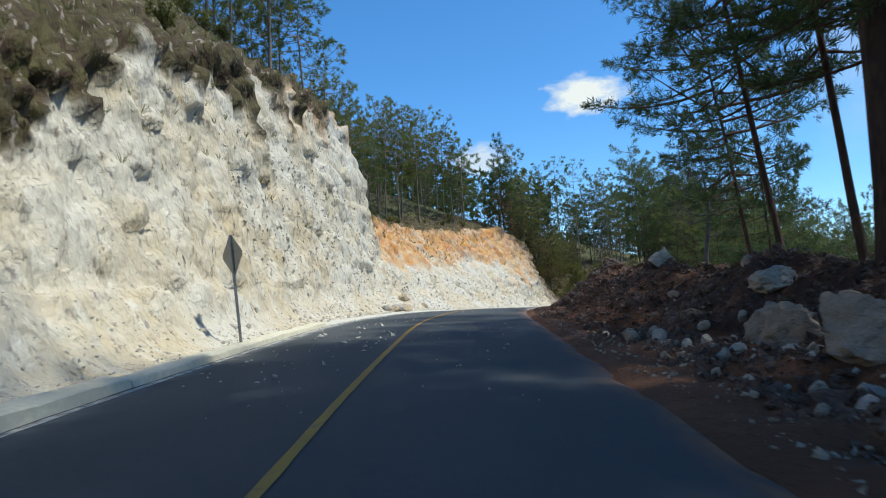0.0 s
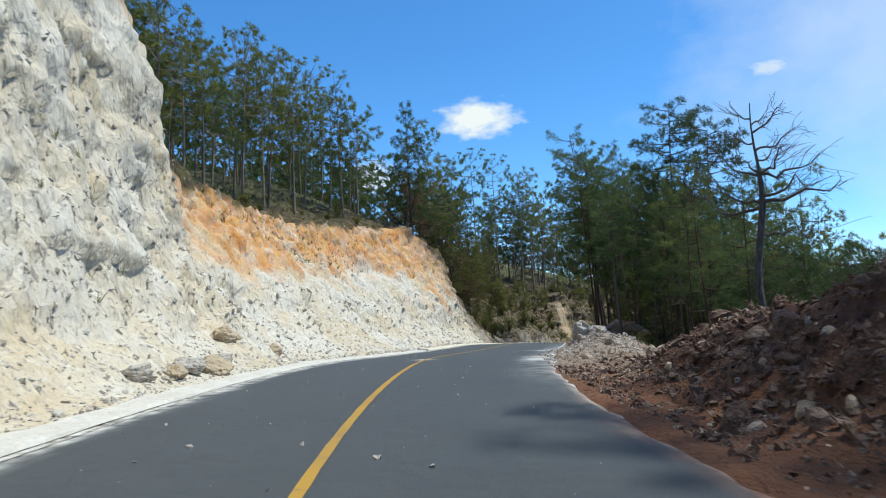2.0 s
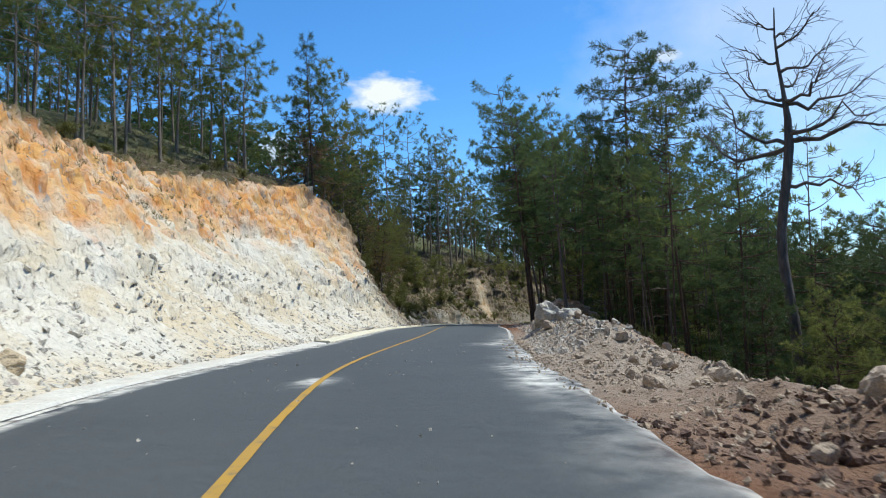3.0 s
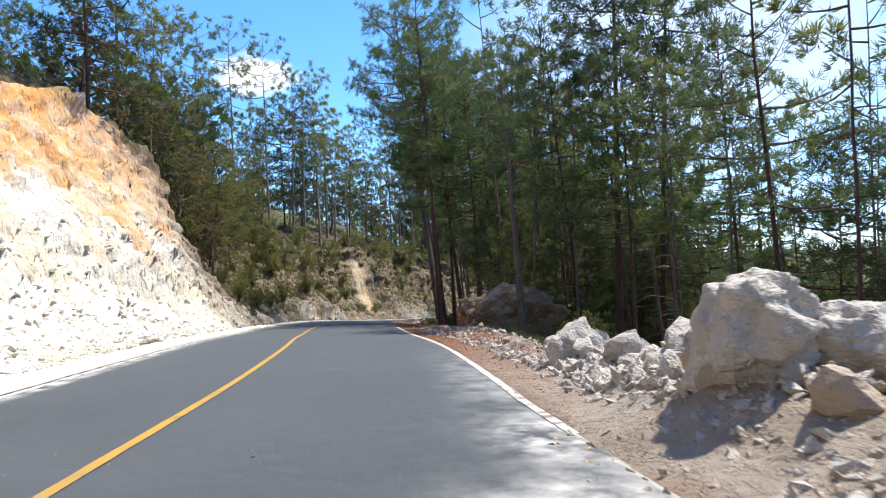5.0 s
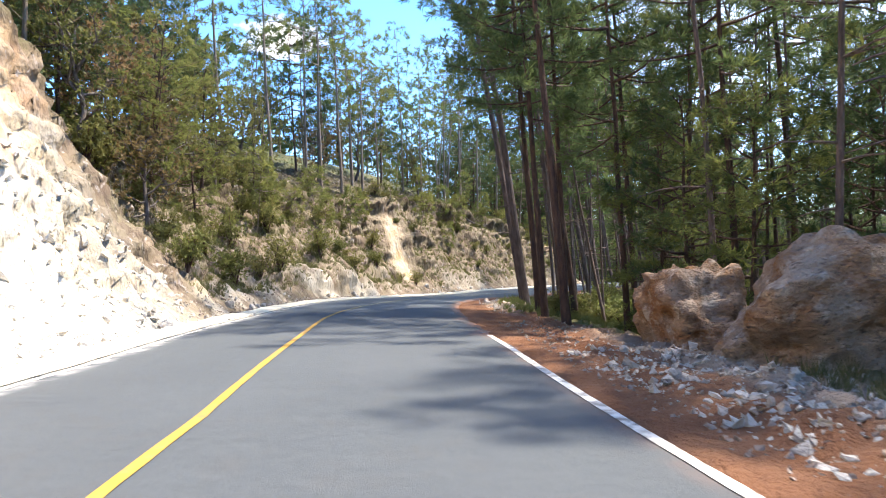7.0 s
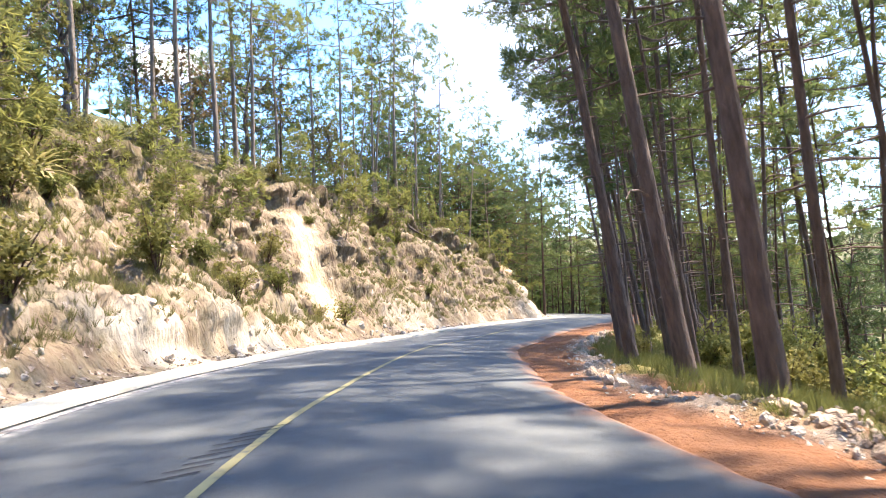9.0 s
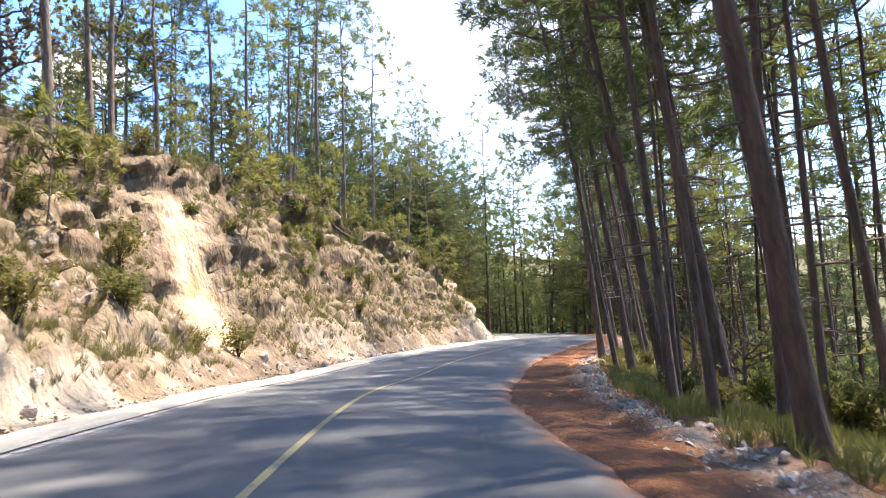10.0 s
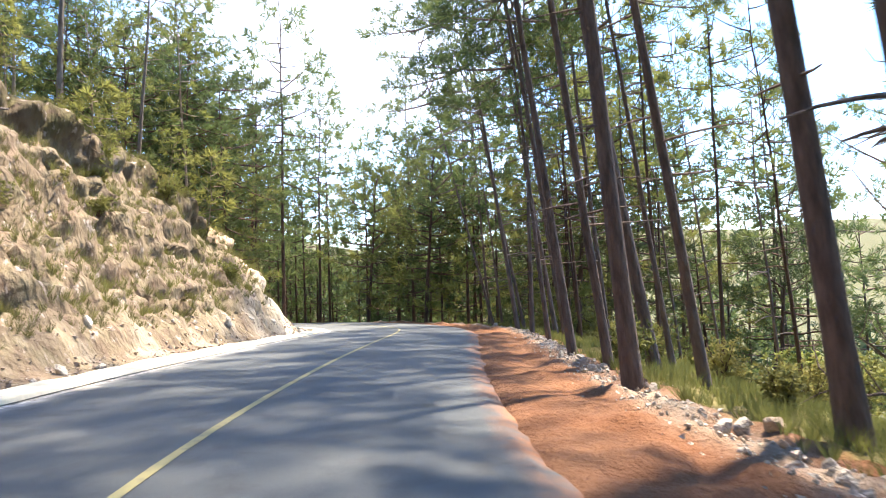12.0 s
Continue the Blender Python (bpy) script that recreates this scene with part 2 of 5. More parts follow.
def spline(k, n=12):
    out = []
    for i in range(len(k) - 1):
        p0, p1, p2, p3 = k[max(i - 1, 0)], k[i], k[i + 1], k[min(i + 2, len(k) - 1)]
        for j in range(n):
            t = j / n
            out.append(.5 * (2 * p1 + (p2 - p0) * t + (2 * p0 - 5 * p1 + 4 * p2 - p3) * t * t + (3 * p1 - p0 - 3 * p2 + p3) * t ** 3))
    out.append(k[-1])
    return np.array(out)


LINE = spline(KNOTS)
for _ in range(6):
    LINE[1:-1] = .25 * LINE[:-2] + .5 * LINE[1:-1] + .25 * LINE[2:]
STA = np.r_[0, np.cumsum(np.hypot(*np.diff(LINE[:, :2], axis=0).T))]
STA -= np.interp(0, LINE[:200, 1], STA[:200])
TAN = np.gradient(LINE[:, :2], STA, axis=0)
TAN /= np.linalg.norm(TAN, axis=1)[:, None]
S0, S1 = STA[0], STA[-1]


def at(s, u, h=0.0):
    """World place of station s, u metres right of the yellow line, h above the road."""
    x, y, z = (np.interp(s, STA, LINE[:, i]) for i in range(3))
    tx, ty = np.interp(s, STA, TAN[:, 0]), np.interp(s, STA, TAN[:, 1])
    over = np.maximum(0, s - S1) + np.minimum(0, s - S0)
    return np.stack([x + u * ty + over * tx, y - u * tx + over * ty, z + h], -1)


def station(x, y):
    d = (LINE[None, :, 0] - x[:, None]) ** 2 + (LINE[None, :, 1] - y[:, None]) ** 2
    i = d.argmin(1)
    dx, dy = x - LINE[i, 0], y - LINE[i, 1]
    return STA[i] + dx * TAN[i, 0] + dy * TAN[i, 1], dx * TAN[i, 1] - dy * TAN[i, 0], LINE[i, 2]


# station: foot, talus, middle, crest (u, h), then the two slopes of the hill above
LEFT = {-70: (-4.4, -4.8, .5, -6.0, 3.2, -7.2, 5.2, 1.1, .5), 0: (-4.4, -4.8, .5, -6.0, 3.0, -7.0, 4.8, 1.15, .5), 12.5: (-4.5, -4.9, .5, -6.1, 3.4, -7.0, 5.9, 1.15, .5), 17: (-4.5, -4.9, .5, -6.2, 4.2, -7.2, 8.2, 1.0, .5),
        24: (-4.6, -5.1, .7, -6.4, 5.0, -7.8, 10.3, .9, .45), 32: (-4.7, -5.5, 1.0, -6.9, 5.5, -8.3, 11.8, .7, .4), 40: (-4.6, -6.2, 1.5, -7.5, 5.3, -8.9, 12.8, .6, .4),
        44.6: (-4.6, -6.6, 2.0, -7.7, 5.2, -9.5, 13.1, .5, .4), 46.4: (-4.6, -7.6, 2.2, -8.9, 4.8, -10.8, 11.2, .5, .4), 48.6: (-4.6, -8.5, 2.3, -10.1, 4.4, -12.5, 8.7, .3, .4), 61: (-4.8, -7.5, 1.6, -11, 4.4, -15.2, 9.0, .3, .4),
        74: (-4.8, -7.5, 1.6, -12, 5, -16.5, 9.6, .3, .4), 80: (-4.7, -6.6, 1.4, -9, 5, -13.3, 10.2, .3, .4), 87: (-4.4, -5.4, 1.2, -7.6, 4.8, -10.9, 11.0, .35, .4)}
LEFT.update({91: (-4.4, -5.3, 1.2, -7.0, 4.2, -9.2, 8.4, .4, .4), 95: (-4.6, -5.5, 1.0, -7.2, 2.8, -9.0, 5.4, .5, .45), 103: (-4.9, -5.6, 1.3, -7.5, 3.0, -10, 5.6, .45, .45),
             112: (-5.0, -5.5, 1.3, -7.0, 2.6, -9.2, 6.2, .35, .45), 120: (-5.0, -5.6, .8, -7.2, 2.4, -9.1, 7.0, .35, .4), 126: (-5.0, -5.5, .8, -6.9, 3, -8.9, 7.5, .35, .4),
             137: (-4.8, -5.2, .7, -6.6, 2.7, -8.9, 6.9, .35, .4), 146: (-4.6, -5.0, .7, -6.3, 2.5, -8.2, 5.7, .4, .35), 152: (-4.6, -5.0, 1.2, -5.9, 2.8, -7.1, 4.3, .4, .3),
             157: (-4.8, -5.4, .3, -6.6, .8, -8.5, 1.5, .3, .3), 260: (-4.8, -5.4, .3, -6.6, .8, -8.5, 1.5, .3, .3)})
# station: end of the shoulder, crest of the heap, its back, the slope's start (u, h)
RIGHT = {-70: (6.0, 0, 8.0, 1.2, 10.5, .4, 14, -1.5), 0: (6.2, .03, 8.2, 1.0, 10.5, .6, 14, -1.2), 10: (6.5, .05, 8.5, 1.25, 10.5, .6, 14, -1.3), 14: (5.6, .05, 7.8, 1.4, 10.0, .6, 14, -1.4), 19: (4.5, .03, 7.0, 1.45, 9.8, .6, 14, -1.5), 28: (4.3, .03, 6.8, 1.65, 9.5, .7, 14, -2),
         33: (4.2, .02, 6.8, 1.55, 9.0, .5, 14, -2.5), 37: (4.3, .02, 6.3, .7, 8.6, 0, 14, -2.6), 41: (4.5, .0, 6.2, .12, 8.4, -.5, 14, -2.8), 46: (4.7, .0, 6.5, -.02, 8.4, -.75, 13, -3), 52: (4.8, .02, 6.5, .25, 8.4, -.3, 12, -3),
         57: (4.4, .05, 5.6, .85, 8.0, .1, 12, -2.6), 59.6: (4.3, .08, 5.2, 1.0, 7.8, .1, 12, -2.5), 61.5: (4.4, .03, 5.4, .6, 7.6, -.1, 12, -2.5), 63: (4.4, .02, 5.6, .25, 7.4, -.5, 12, -2.5), 67: (4.4, .02, 5.4, .02, 7.0, -.5, 12, -2.4),
         75: (4.5, -.02, 5.4, .15, 7.4, -.3, 12, -1.8), 82: (4.5, -.02, 6.2, 0, 8.5, -.3, 12, -1.5), 90: (4.9, -.05, 6.3, -.2, 9, -.9, 13, -2.2), 100: (4.4, -.03, 5.2, -.05, 7.8, -.6, 13, -2.3),
         130: (4.2, -.03, 5.0, -.05, 7.8, -.6, 13, -2.2), 260: (4.2, -.03, 5.0, -.05, 7.8, -.6, 13, -2.2)}


def table(tab, s):
    ks = sorted(tab)
    rows = np.array([tab[k] for k in ks], float)
    return np.stack([np.interp(s, ks, rows[:, i]) for i in range(rows.shape[1])], -1)


def left_points(s):
    """Corner points (u, h) of the cut and the hill at stations s, from the road outwards."""
    f, tu, th, mu, mh, cu, ch, a, b = np.moveaxis(table(LEFT, s), -1, 0)
    z = 0 * f
    return np.stack([np.stack(p, -1) for p in ((z - 3.2, z), (f, z + .06), (tu, th), (mu, mh), (cu, ch), (cu - 4, ch + 4 * a), (cu - 14, ch + 4 * a + 10 * b), (z - 75, ch + 17), (z - 400, ch + 36))], -2)


def right_points(s):
    a, ah, b, bh, c, ch, d, dh = np.moveaxis(table(RIGHT, s), -1, 0)
    z = 0 * a
    return np.stack([np.stack(p, -1) for p in ((z + 3.0, z), (a, ah), (b, bh), (c, ch), (d, dh), (z + 26, dh - 7), (z + 60, dh - 18), (z + 240, dh - 8), (z + 600, dh + 34))], -2)


def height(s, u):
    """Height above the road of the open ground."""
    lp, rp = left_points(s), right_points(s)
    out = np.zeros_like(u)
    for i in range(len(u)):
        if u[i] < -3.2:
            out[i] = np.interp(-u[i], -lp[i, :, 0], lp[i, :, 1])
        elif u[i] > 3.0:
            out[i] = np.interp(u[i], rp[i, :, 0], rp[i, :, 1])
    return out


def ground_at(s, u):
    s, u = np.atleast_1d(np.array(s, float)), np.atleast_1d(np.array(u, float))
    p = at(s, u)
    p[:, 2] += height(s, u)
    return p


# ---- mesh helpers ----
def mesh(name, verts, faces, mats=(), slots=None, smooth=True):
    me = bpy.data.meshes.new(name)
    me.from_pydata([tuple(v) for v in np.asarray(verts).tolist()], [], [tuple(f) for f in (faces.tolist() if hasattr(faces, "tolist") else faces)])
    for m in mats:
        me.materials.append(m)
    if slots is not None:
        me.polygons.foreach_set("material_index", np.asarray(slots, np.int32))
    me.polygons.foreach_set("use_smooth", np.full(len(me.polygons), smooth))
    me.update()
    return me


def colour(me, name, rgb):
    a = me.color_attributes.new(name, "FLOAT_COLOR", "POINT")
    full = rgb if rgb.shape[1] == 4 else np.c_[rgb, np.ones(len(rgb))]
    a.data.foreach_set("color", np.clip(full, 0, 1).astype(np.float32).ravel())


def sheet(nr, nc):
    i = np.arange(nr - 1)[:, None] * nc + np.arange(nc - 1)[None]
    return np.stack([i, i + 1, i + nc + 1, i + nc], -1).reshape(-1, 4)


def part(name, me, parent, label=""):
    ob = new(name, me)
    ob.parent = parent
    if label:
        ob["label"] = label
    return ob


def fbm(pts, freq, octaves=4):
    return np.array([noise.fractal(Vector(p) * freq, 1.0, 2.0, octaves) for p in pts.tolist()])


def smooth01(x):
    x = np.clip(x, 0, 1)
    return x * x * (3 - 2 * x)


# ---- ground: one sheet to the horizon ----
def axis(lo, hi, step, far):
    a = list(np.arange(lo, hi + .1, step))
    d = step
    while a[-1] < far:
        d *= 1.22
        a.append(a[-1] + d)
    d = step
    while a[0] > -far:
        d *= 1.22
        a.insert(0, a[0] - d)
    return np.array(a)


def build_ground():
    gx, gy = axis(-45, 125, 2.0, 2600), axis(-40, 200, 2.0, 2600)
    x, y = [a.ravel() for a in np.meshgrid(gx, gy)]
    s, u, z0 = station(x, y)
    cu = table(LEFT, s)[:, 5]
    keep = smooth01((cu - 4.5 - u) / 3.0)
    shift = np.where(u < -3, 2.8 * (1 - keep), 0)
    low = np.minimum(height(s, np.minimum(u + shift, np.where(u < 0, -3.2, 1e9))), height(s, u))
    h = np.where(u < 0, low - .5 * (1 - keep), height(s, u))
    near_right = (u > -4) & (u < 15)
    h = np.where(near_right, h - .55 * smooth01((15 - u) / 2), h)
    h = np.where((u > -4.6) & (u < 5.2), -.9, h)
    pts = np.c_[x, y, z0 + h]
    d = np.abs(u)
    amp = np.clip((d - 14) / 40, 0, 1)
    pts[:, 2] += amp * (1.2 * fbm(pts, .05, 3)) + np.clip((d - 120) / 300, 0, 1) * 26 * fbm(pts, .0035, 3)
    me = mesh("ground", pts, sheet(len(gy), len(gx)), [FLOOR])
    tagged(new("ground", me), "forest floor of dry grass, leaf litter and soil", "ground", kind="structure")


build_ground()


# ---- road ----
def right_edge(s):
    return np.interp(s, [0, 34, 40, 45, 55, 62, 76, 83, 95, 110, 160], [3.1, 3.1, 3.4, 3.9, 4.1, 3.75, 3.65, 3.55, 3.1, 2.85, 2.95])


def left_edge(s):
    return -np.interp(s, [0, 45, 60, 82, 90, 97, 160], [3.15, 3.1, 2.9, 2.95, 3.4, 3.45, 3.3])


def build_road():
    ss = np.arange(S0, S1, .4)
    q = np.linspace(0, 1, 38)
    s = np.repeat(ss, len(q))
    lo, hi = left_edge(s) - .45, right_edge(s) + .14
    u = lo + (hi - lo) * np.tile(q, len(ss))
    wob = .25 * fbm(np.c_[s, u * 0, u * 0], .6, 3)
    last = np.tile(q, len(ss)) > .98
    u = u + last * (.4 * wob + .08 * fbm(np.c_[s, u * 0, u * 0], 2.3, 2))
    pts = at(s, u, -.012 * np.abs(u) - .06 * last)
    f = sheet(len(ss), len(q))
    ur = u - right_edge(s) + 3.0
    me = mesh("road", pts, f, [ASPHALT])
    dust_r = smooth01((ur - 1.9 - 1.2 * wob) / .9) * np.interp(s, [34, 40, 52, 64, 70], [0, .9, .8, .9, 0])
    dust_l = 1.5 * smooth01((left_edge(s) + .35 + .3 * wob - u) / .3) * np.interp(s, [10, 22, 46, 60, 75], [.1, .8, 1, .8, .4])
    spots = sum(g * np.exp(-((s - a) / b) ** 2 - ((u - c) / d) ** 2) for a, b, c, d, g in ((57.6, .7, 3.3, .6, 1.5), (59.8, .6, 3.6, .4, 1.4), (47.0, 1.3, 3.6, .42, 1.8), (44.3, 1.0, 3.35, .35, 1.3), (45.1, .55, -.1, .24, 1.5), (51.5, 2, 4.0, .3, 1.3), (124.1, .22, -1.5, .3, 1.6), (124.5, .18, -.95, .25, 1.6), (121.7, .5, -1.35, .12, 1.2), (118.0, .8, -1.3, .2, .8), (125.2, .2, -.55, .2, 1.2)))
    dust_r = .32 * dust_r + spots + .9 * smooth01((ur - 2.9 - .5 * wob) / .25) * np.interp(s, [12, 20, 36, 60, 75], [0, .6, .9, .8, 0])
    red = smooth01((ur - 2.75 - wob) / .4) * np.interp(s, [0, 28, 36, 60, 80, 90, 200], [.9, .8, .2, 0, .5, 1, 1])
    old = np.interp(s + .6 * wob, [56, 70, 94, 98], [0, .22, .22, 1])
    colour(me, "zone", np.c_[np.maximum(dust_r, dust_l), red, old])
    tagged(new("road", me), "two-lane grey asphalt road with dust along its edges", "road", kind="structure")


def stripe(name, label, s0, s1, u, width, mat, h=.008):
    ss = np.arange(s0, s1, .5)
    uu = u(ss) if callable(u) else np.full(len(ss), float(u))
    rows = []
    for k in (-.5, .5):
        uk = uu + k * width * (1 + .08 * np.sin(ss * 5.1 + k))
        rows.append(at(ss, uk, h - .012 * np.abs(uk)))
    pts = np.stack(rows, 1).reshape(-1, 3)
    tagged(new(name, mesh(name, pts, sheet(len(ss), 2), [mat])), label, "road marking", kind="structure")


def line_u(s):
    return np.interp(s, [4, 10, 16, 22, 27, 78, 86, 92, 95, 97, 99.4, 102.5, 105], [0, -.08, -.16, -.08, 0, 0, -.4, -.8, -.84, -.68, -.42, -.08, 0])


build_road()
stripe("yellow_centre_line", "worn yellow centre line painted on asphalt", S0, 96, line_u, .105, YELLOW)
stripe("faded_centre_line", "faded yellow centre line painted on asphalt", 95.8, S1 - 1, line_u, .095, FADED)
stripe("left_edge_line", "dusty white edge line below the rock cut", S0, S1 - 1, left_edge, .13, WHITE)
stripe("right_edge_line", "dusty white edge line beside the verge", 60, 86, lambda t: right_edge(t) - .02, .105, WHITE)


def build_gutter(name, s0, s1, width, top, label, mat=None, gap=.06):
    ss = np.arange(s0, s1, .5)
    rows = []
    for du, h in ((-gap, -.02), (-gap - .02, top - .02), (-gap - .05, top), (-gap - width, top + .02), (-gap - .04 - width, -.05)):
        uu = left_edge(ss) + du
        j = .015 * np.sin(ss * 3.7 + du * 9) + .012 * np.sin(ss * 1.3)
        rows.append(at(ss, uu + j, h + (j if h > 0 else 0)))
    pts = np.stack(rows, 1).reshape(-1, 3)
    last = 5 * len(ss) - 5
    faces = [tuple(map(int, q)) for q in sheet(len(ss), 5)] + [(0, 1, 2, 3, 4), (last + 4, last + 3, last + 2, last + 1, last)]
    tagged(new(name, mesh(name, pts, faces, [mat or CONCRETE], smooth=False)), label, "kerb", kind="structure")


build_gutter("kerb", S0, 8.6, .42, .14, "pale concrete kerb with chipped edges", GUTTER)
build_gutter("kerb_far", 8.55, 21, .30, .10, "pale concrete kerb half buried in rubble", GUTTER)
build_gutter("gutter_dusty", 20.4, 59.8, .55, .025, "low gutter strip covered with white rock dust", DUST)
build_gutter("gutter", 60, S1 - 1, .62, .045, "cream concrete gutter strip dusted with soil", GUTTER, .11)


# ---- left cut: rock face from the gutter to above the crest ----
CUT = {}


def build_cut():
    ss = np.arange(-40, 165, .22)
    n = 108
    lp = left_points(ss)[:, :7]
    le = left_edge(ss) - .2
    lp[:, 0, 0] = le
    lp[:, 0, 1] = -.12
    lp[:, 6] = lp[:, 5] + (lp[:, 6] - lp[:, 5]) * .4
    seg = np.linalg.norm(np.diff(lp, axis=1), axis=2)
    grow = np.array([.8, 1, 1, 1, .55, .5])
    cum = np.concatenate([np.zeros((len(ss), 1)), np.cumsum(seg * grow, 1)], 1)
    q = np.linspace(0, 1, n)
    U, Hh = np.zeros((len(ss), n)), np.zeros((len(ss), n))
    for i in range(len(ss)):
        U[i] = np.interp(q * cum[i, -1], cum[i], lp[i, :, 0])
        Hh[i] = np.interp(q * cum[i, -1], cum[i], lp[i, :, 1])
    for _ in range(2):
        for a in (U, Hh):
            a[:, 1:-1] = .25 * a[:, :-2] + .5 * a[:, 1:-1] + .25 * a[:, 2:]
    S_ = np.repeat(ss[:, None], n, 1)
    crest = lp[:, 4, 1][:, None]
    du, dh = np.gradient(U, axis=1), np.gradient(Hh, axis=1)
    ln = np.hypot(du, dh) + 1e-6
    nu, nh = dh / ln, -du / ln
    p3 = np.c_[S_.ravel(), Hh.ravel() * .5, U.ravel() * .6]
    flute = fbm(p3, .55, 4).reshape(U.shape)
    big = fbm(np.c_[S_.ravel(), Hh.ravel(), U.ravel()], .13, 3).reshape(U.shape)
    fine = fbm(np.c_[S_.ravel(), Hh.ravel() * .7, U.ravel()], 1.9, 3).reshape(U.shape)
    block = np.array([noise.cell(Vector((a * .9 + .4 * c, b * .7, 3.1))) for a, b, c in zip(S_.ravel(), Hh.ravel(), U.ravel())]).reshape(U.shape)
    face = smooth01((Hh - .25) / 1.2) * (1 - .6 * smooth01((Hh - crest) / 1.0))
    soft = np.interp(ss, [95, 102, 152], [1, .75, .75])[:, None]
    ridge = 1 - np.abs(fbm(np.c_[S_.ravel(), Hh.ravel() * .45 + 7, U.ravel() * .5], .85, 3)).reshape(U.shape) * 2.2
    groove = 1 - np.abs(fbm(np.c_[S_.ravel() * 1.5, Hh.ravel() * .16 + 3, U.ravel() * .3], 1.3, 3)).reshape(U.shape) * 2.0
    flat = np.interp(ss, [36, 46, 92, 100], [.42, .85, .85, 1])[:, None]
    tooth = np.interp(ss, [0, 40, 46, 92, 100], [.12, .16, .36, .36, .08])[:, None]
    ledge = fbm(np.c_[S_.ravel() * .35, Hh.ravel() * 1.5, U.ravel() * .2], .9, 3).reshape(U.shape)
    strata = np.interp(ss, [94, 100, 152, 156], [0, .24, .24, 0])[:, None]
    pit = smooth01((fbm(np.c_[S_.ravel() + 40, Hh.ravel() * .8, U.ravel()], 1.5, 2).reshape(U.shape) - .36) / .14)
    scar = np.exp(-(((S_ - 122.2 - .30 * (Hh - 3) + .5 * flute) / 1.05) ** 4)) * smooth01((6.4 - Hh) / .6) * smooth01((Hh - .5) / .8)
    rel = Hh / crest
    nz = .25 * flute + .2 * big
    brown = smooth01((rel + 1.2 * nz - np.interp(ss, [0, 12, 20, 26, 34, 40, 44], [.55, .66, .90, .86, .87, .95, 1.05])[:, None]) / .12) * np.interp(ss, [36, 44], [1, 0])[:, None]
    disp = brown * (.35 * fine + .16 * np.abs(flute)) + face * (flat * (.27 * flute + .6 * big + .28 * (ridge - .6) * soft) + .13 * soft * fine + .15 * (block - .5) * soft + tooth * (groove - .6) + strata * ledge - np.interp(ss, [0, 26, 44, 92, 100], [.08, .10, .22, .22, .42])[:, None] * pit) + (1 - face) * .08 * fine * smooth01((Hh - .03) / .2)
    rel0 = Hh / crest
    disp = disp * (1 - .7 * scar) - .15 * scar
    lip = np.interp(ss, [18, 30, 48, 60, 92, 98, 106, 150], [.1, .25, .35, .3, .2, .2, .42, .36])[:, None] * (.5 + .5 * flute + .6 * fine)
    disp = disp + lip * (np.exp(-((rel0 - 1.0) / .045) ** 2) - 1.0 * np.exp(-((rel0 - .86) / .06) ** 2))
    U2, H2 = U + nu * disp, Hh + nh * disp
    ends = smooth01((np.arange(n) - (n - 4)) / 3)[None]
    H2 = H2 - .9 * ends
    pts = at(S_.ravel(), U2.ravel(), H2.ravel())
    me = mesh("rock_cut", pts, sheet(len(ss), n), [ROCK])
    orange = smooth01((rel + nz - .44) / .26) * np.interp(ss, [44, 54, 84, 96], [0, 1, 1, .5])[:, None]
    orange = np.maximum(orange, .7 * smooth01((rel + nz - .78) / .2) * np.interp(ss, [24, 34, 46], [.0, 1, 1])[:, None])
    tan = np.interp(ss, [86, 93, 152, 156], [0, 1, 1, .6])[:, None] * (1 - np.interp(ss, [108, 122, 140], [.6, .36, .3])[:, None] * np.exp(-((Hh - .5) / 1.0) ** 2) * smooth01(.3 + 2 * flute))
    tan = tan * (1 - .9 * np.exp(-(((S_ - 151.5) / 1.2) ** 2)))
    soil = smooth01((rel + .5 * nz - .93) / .1)
    colour(me, "zone", np.c_[orange.ravel(), tan.ravel(), np.maximum(soil, brown).ravel(), scar.ravel()])
    CUT.update(s=ss, u=np.maximum.accumulate(-U2, 1), h=H2)
    tagged(new("rock_cut", me), "steep pale rock cut with ochre soil and grassy rim", "rock face", kind="structure")


build_cut()


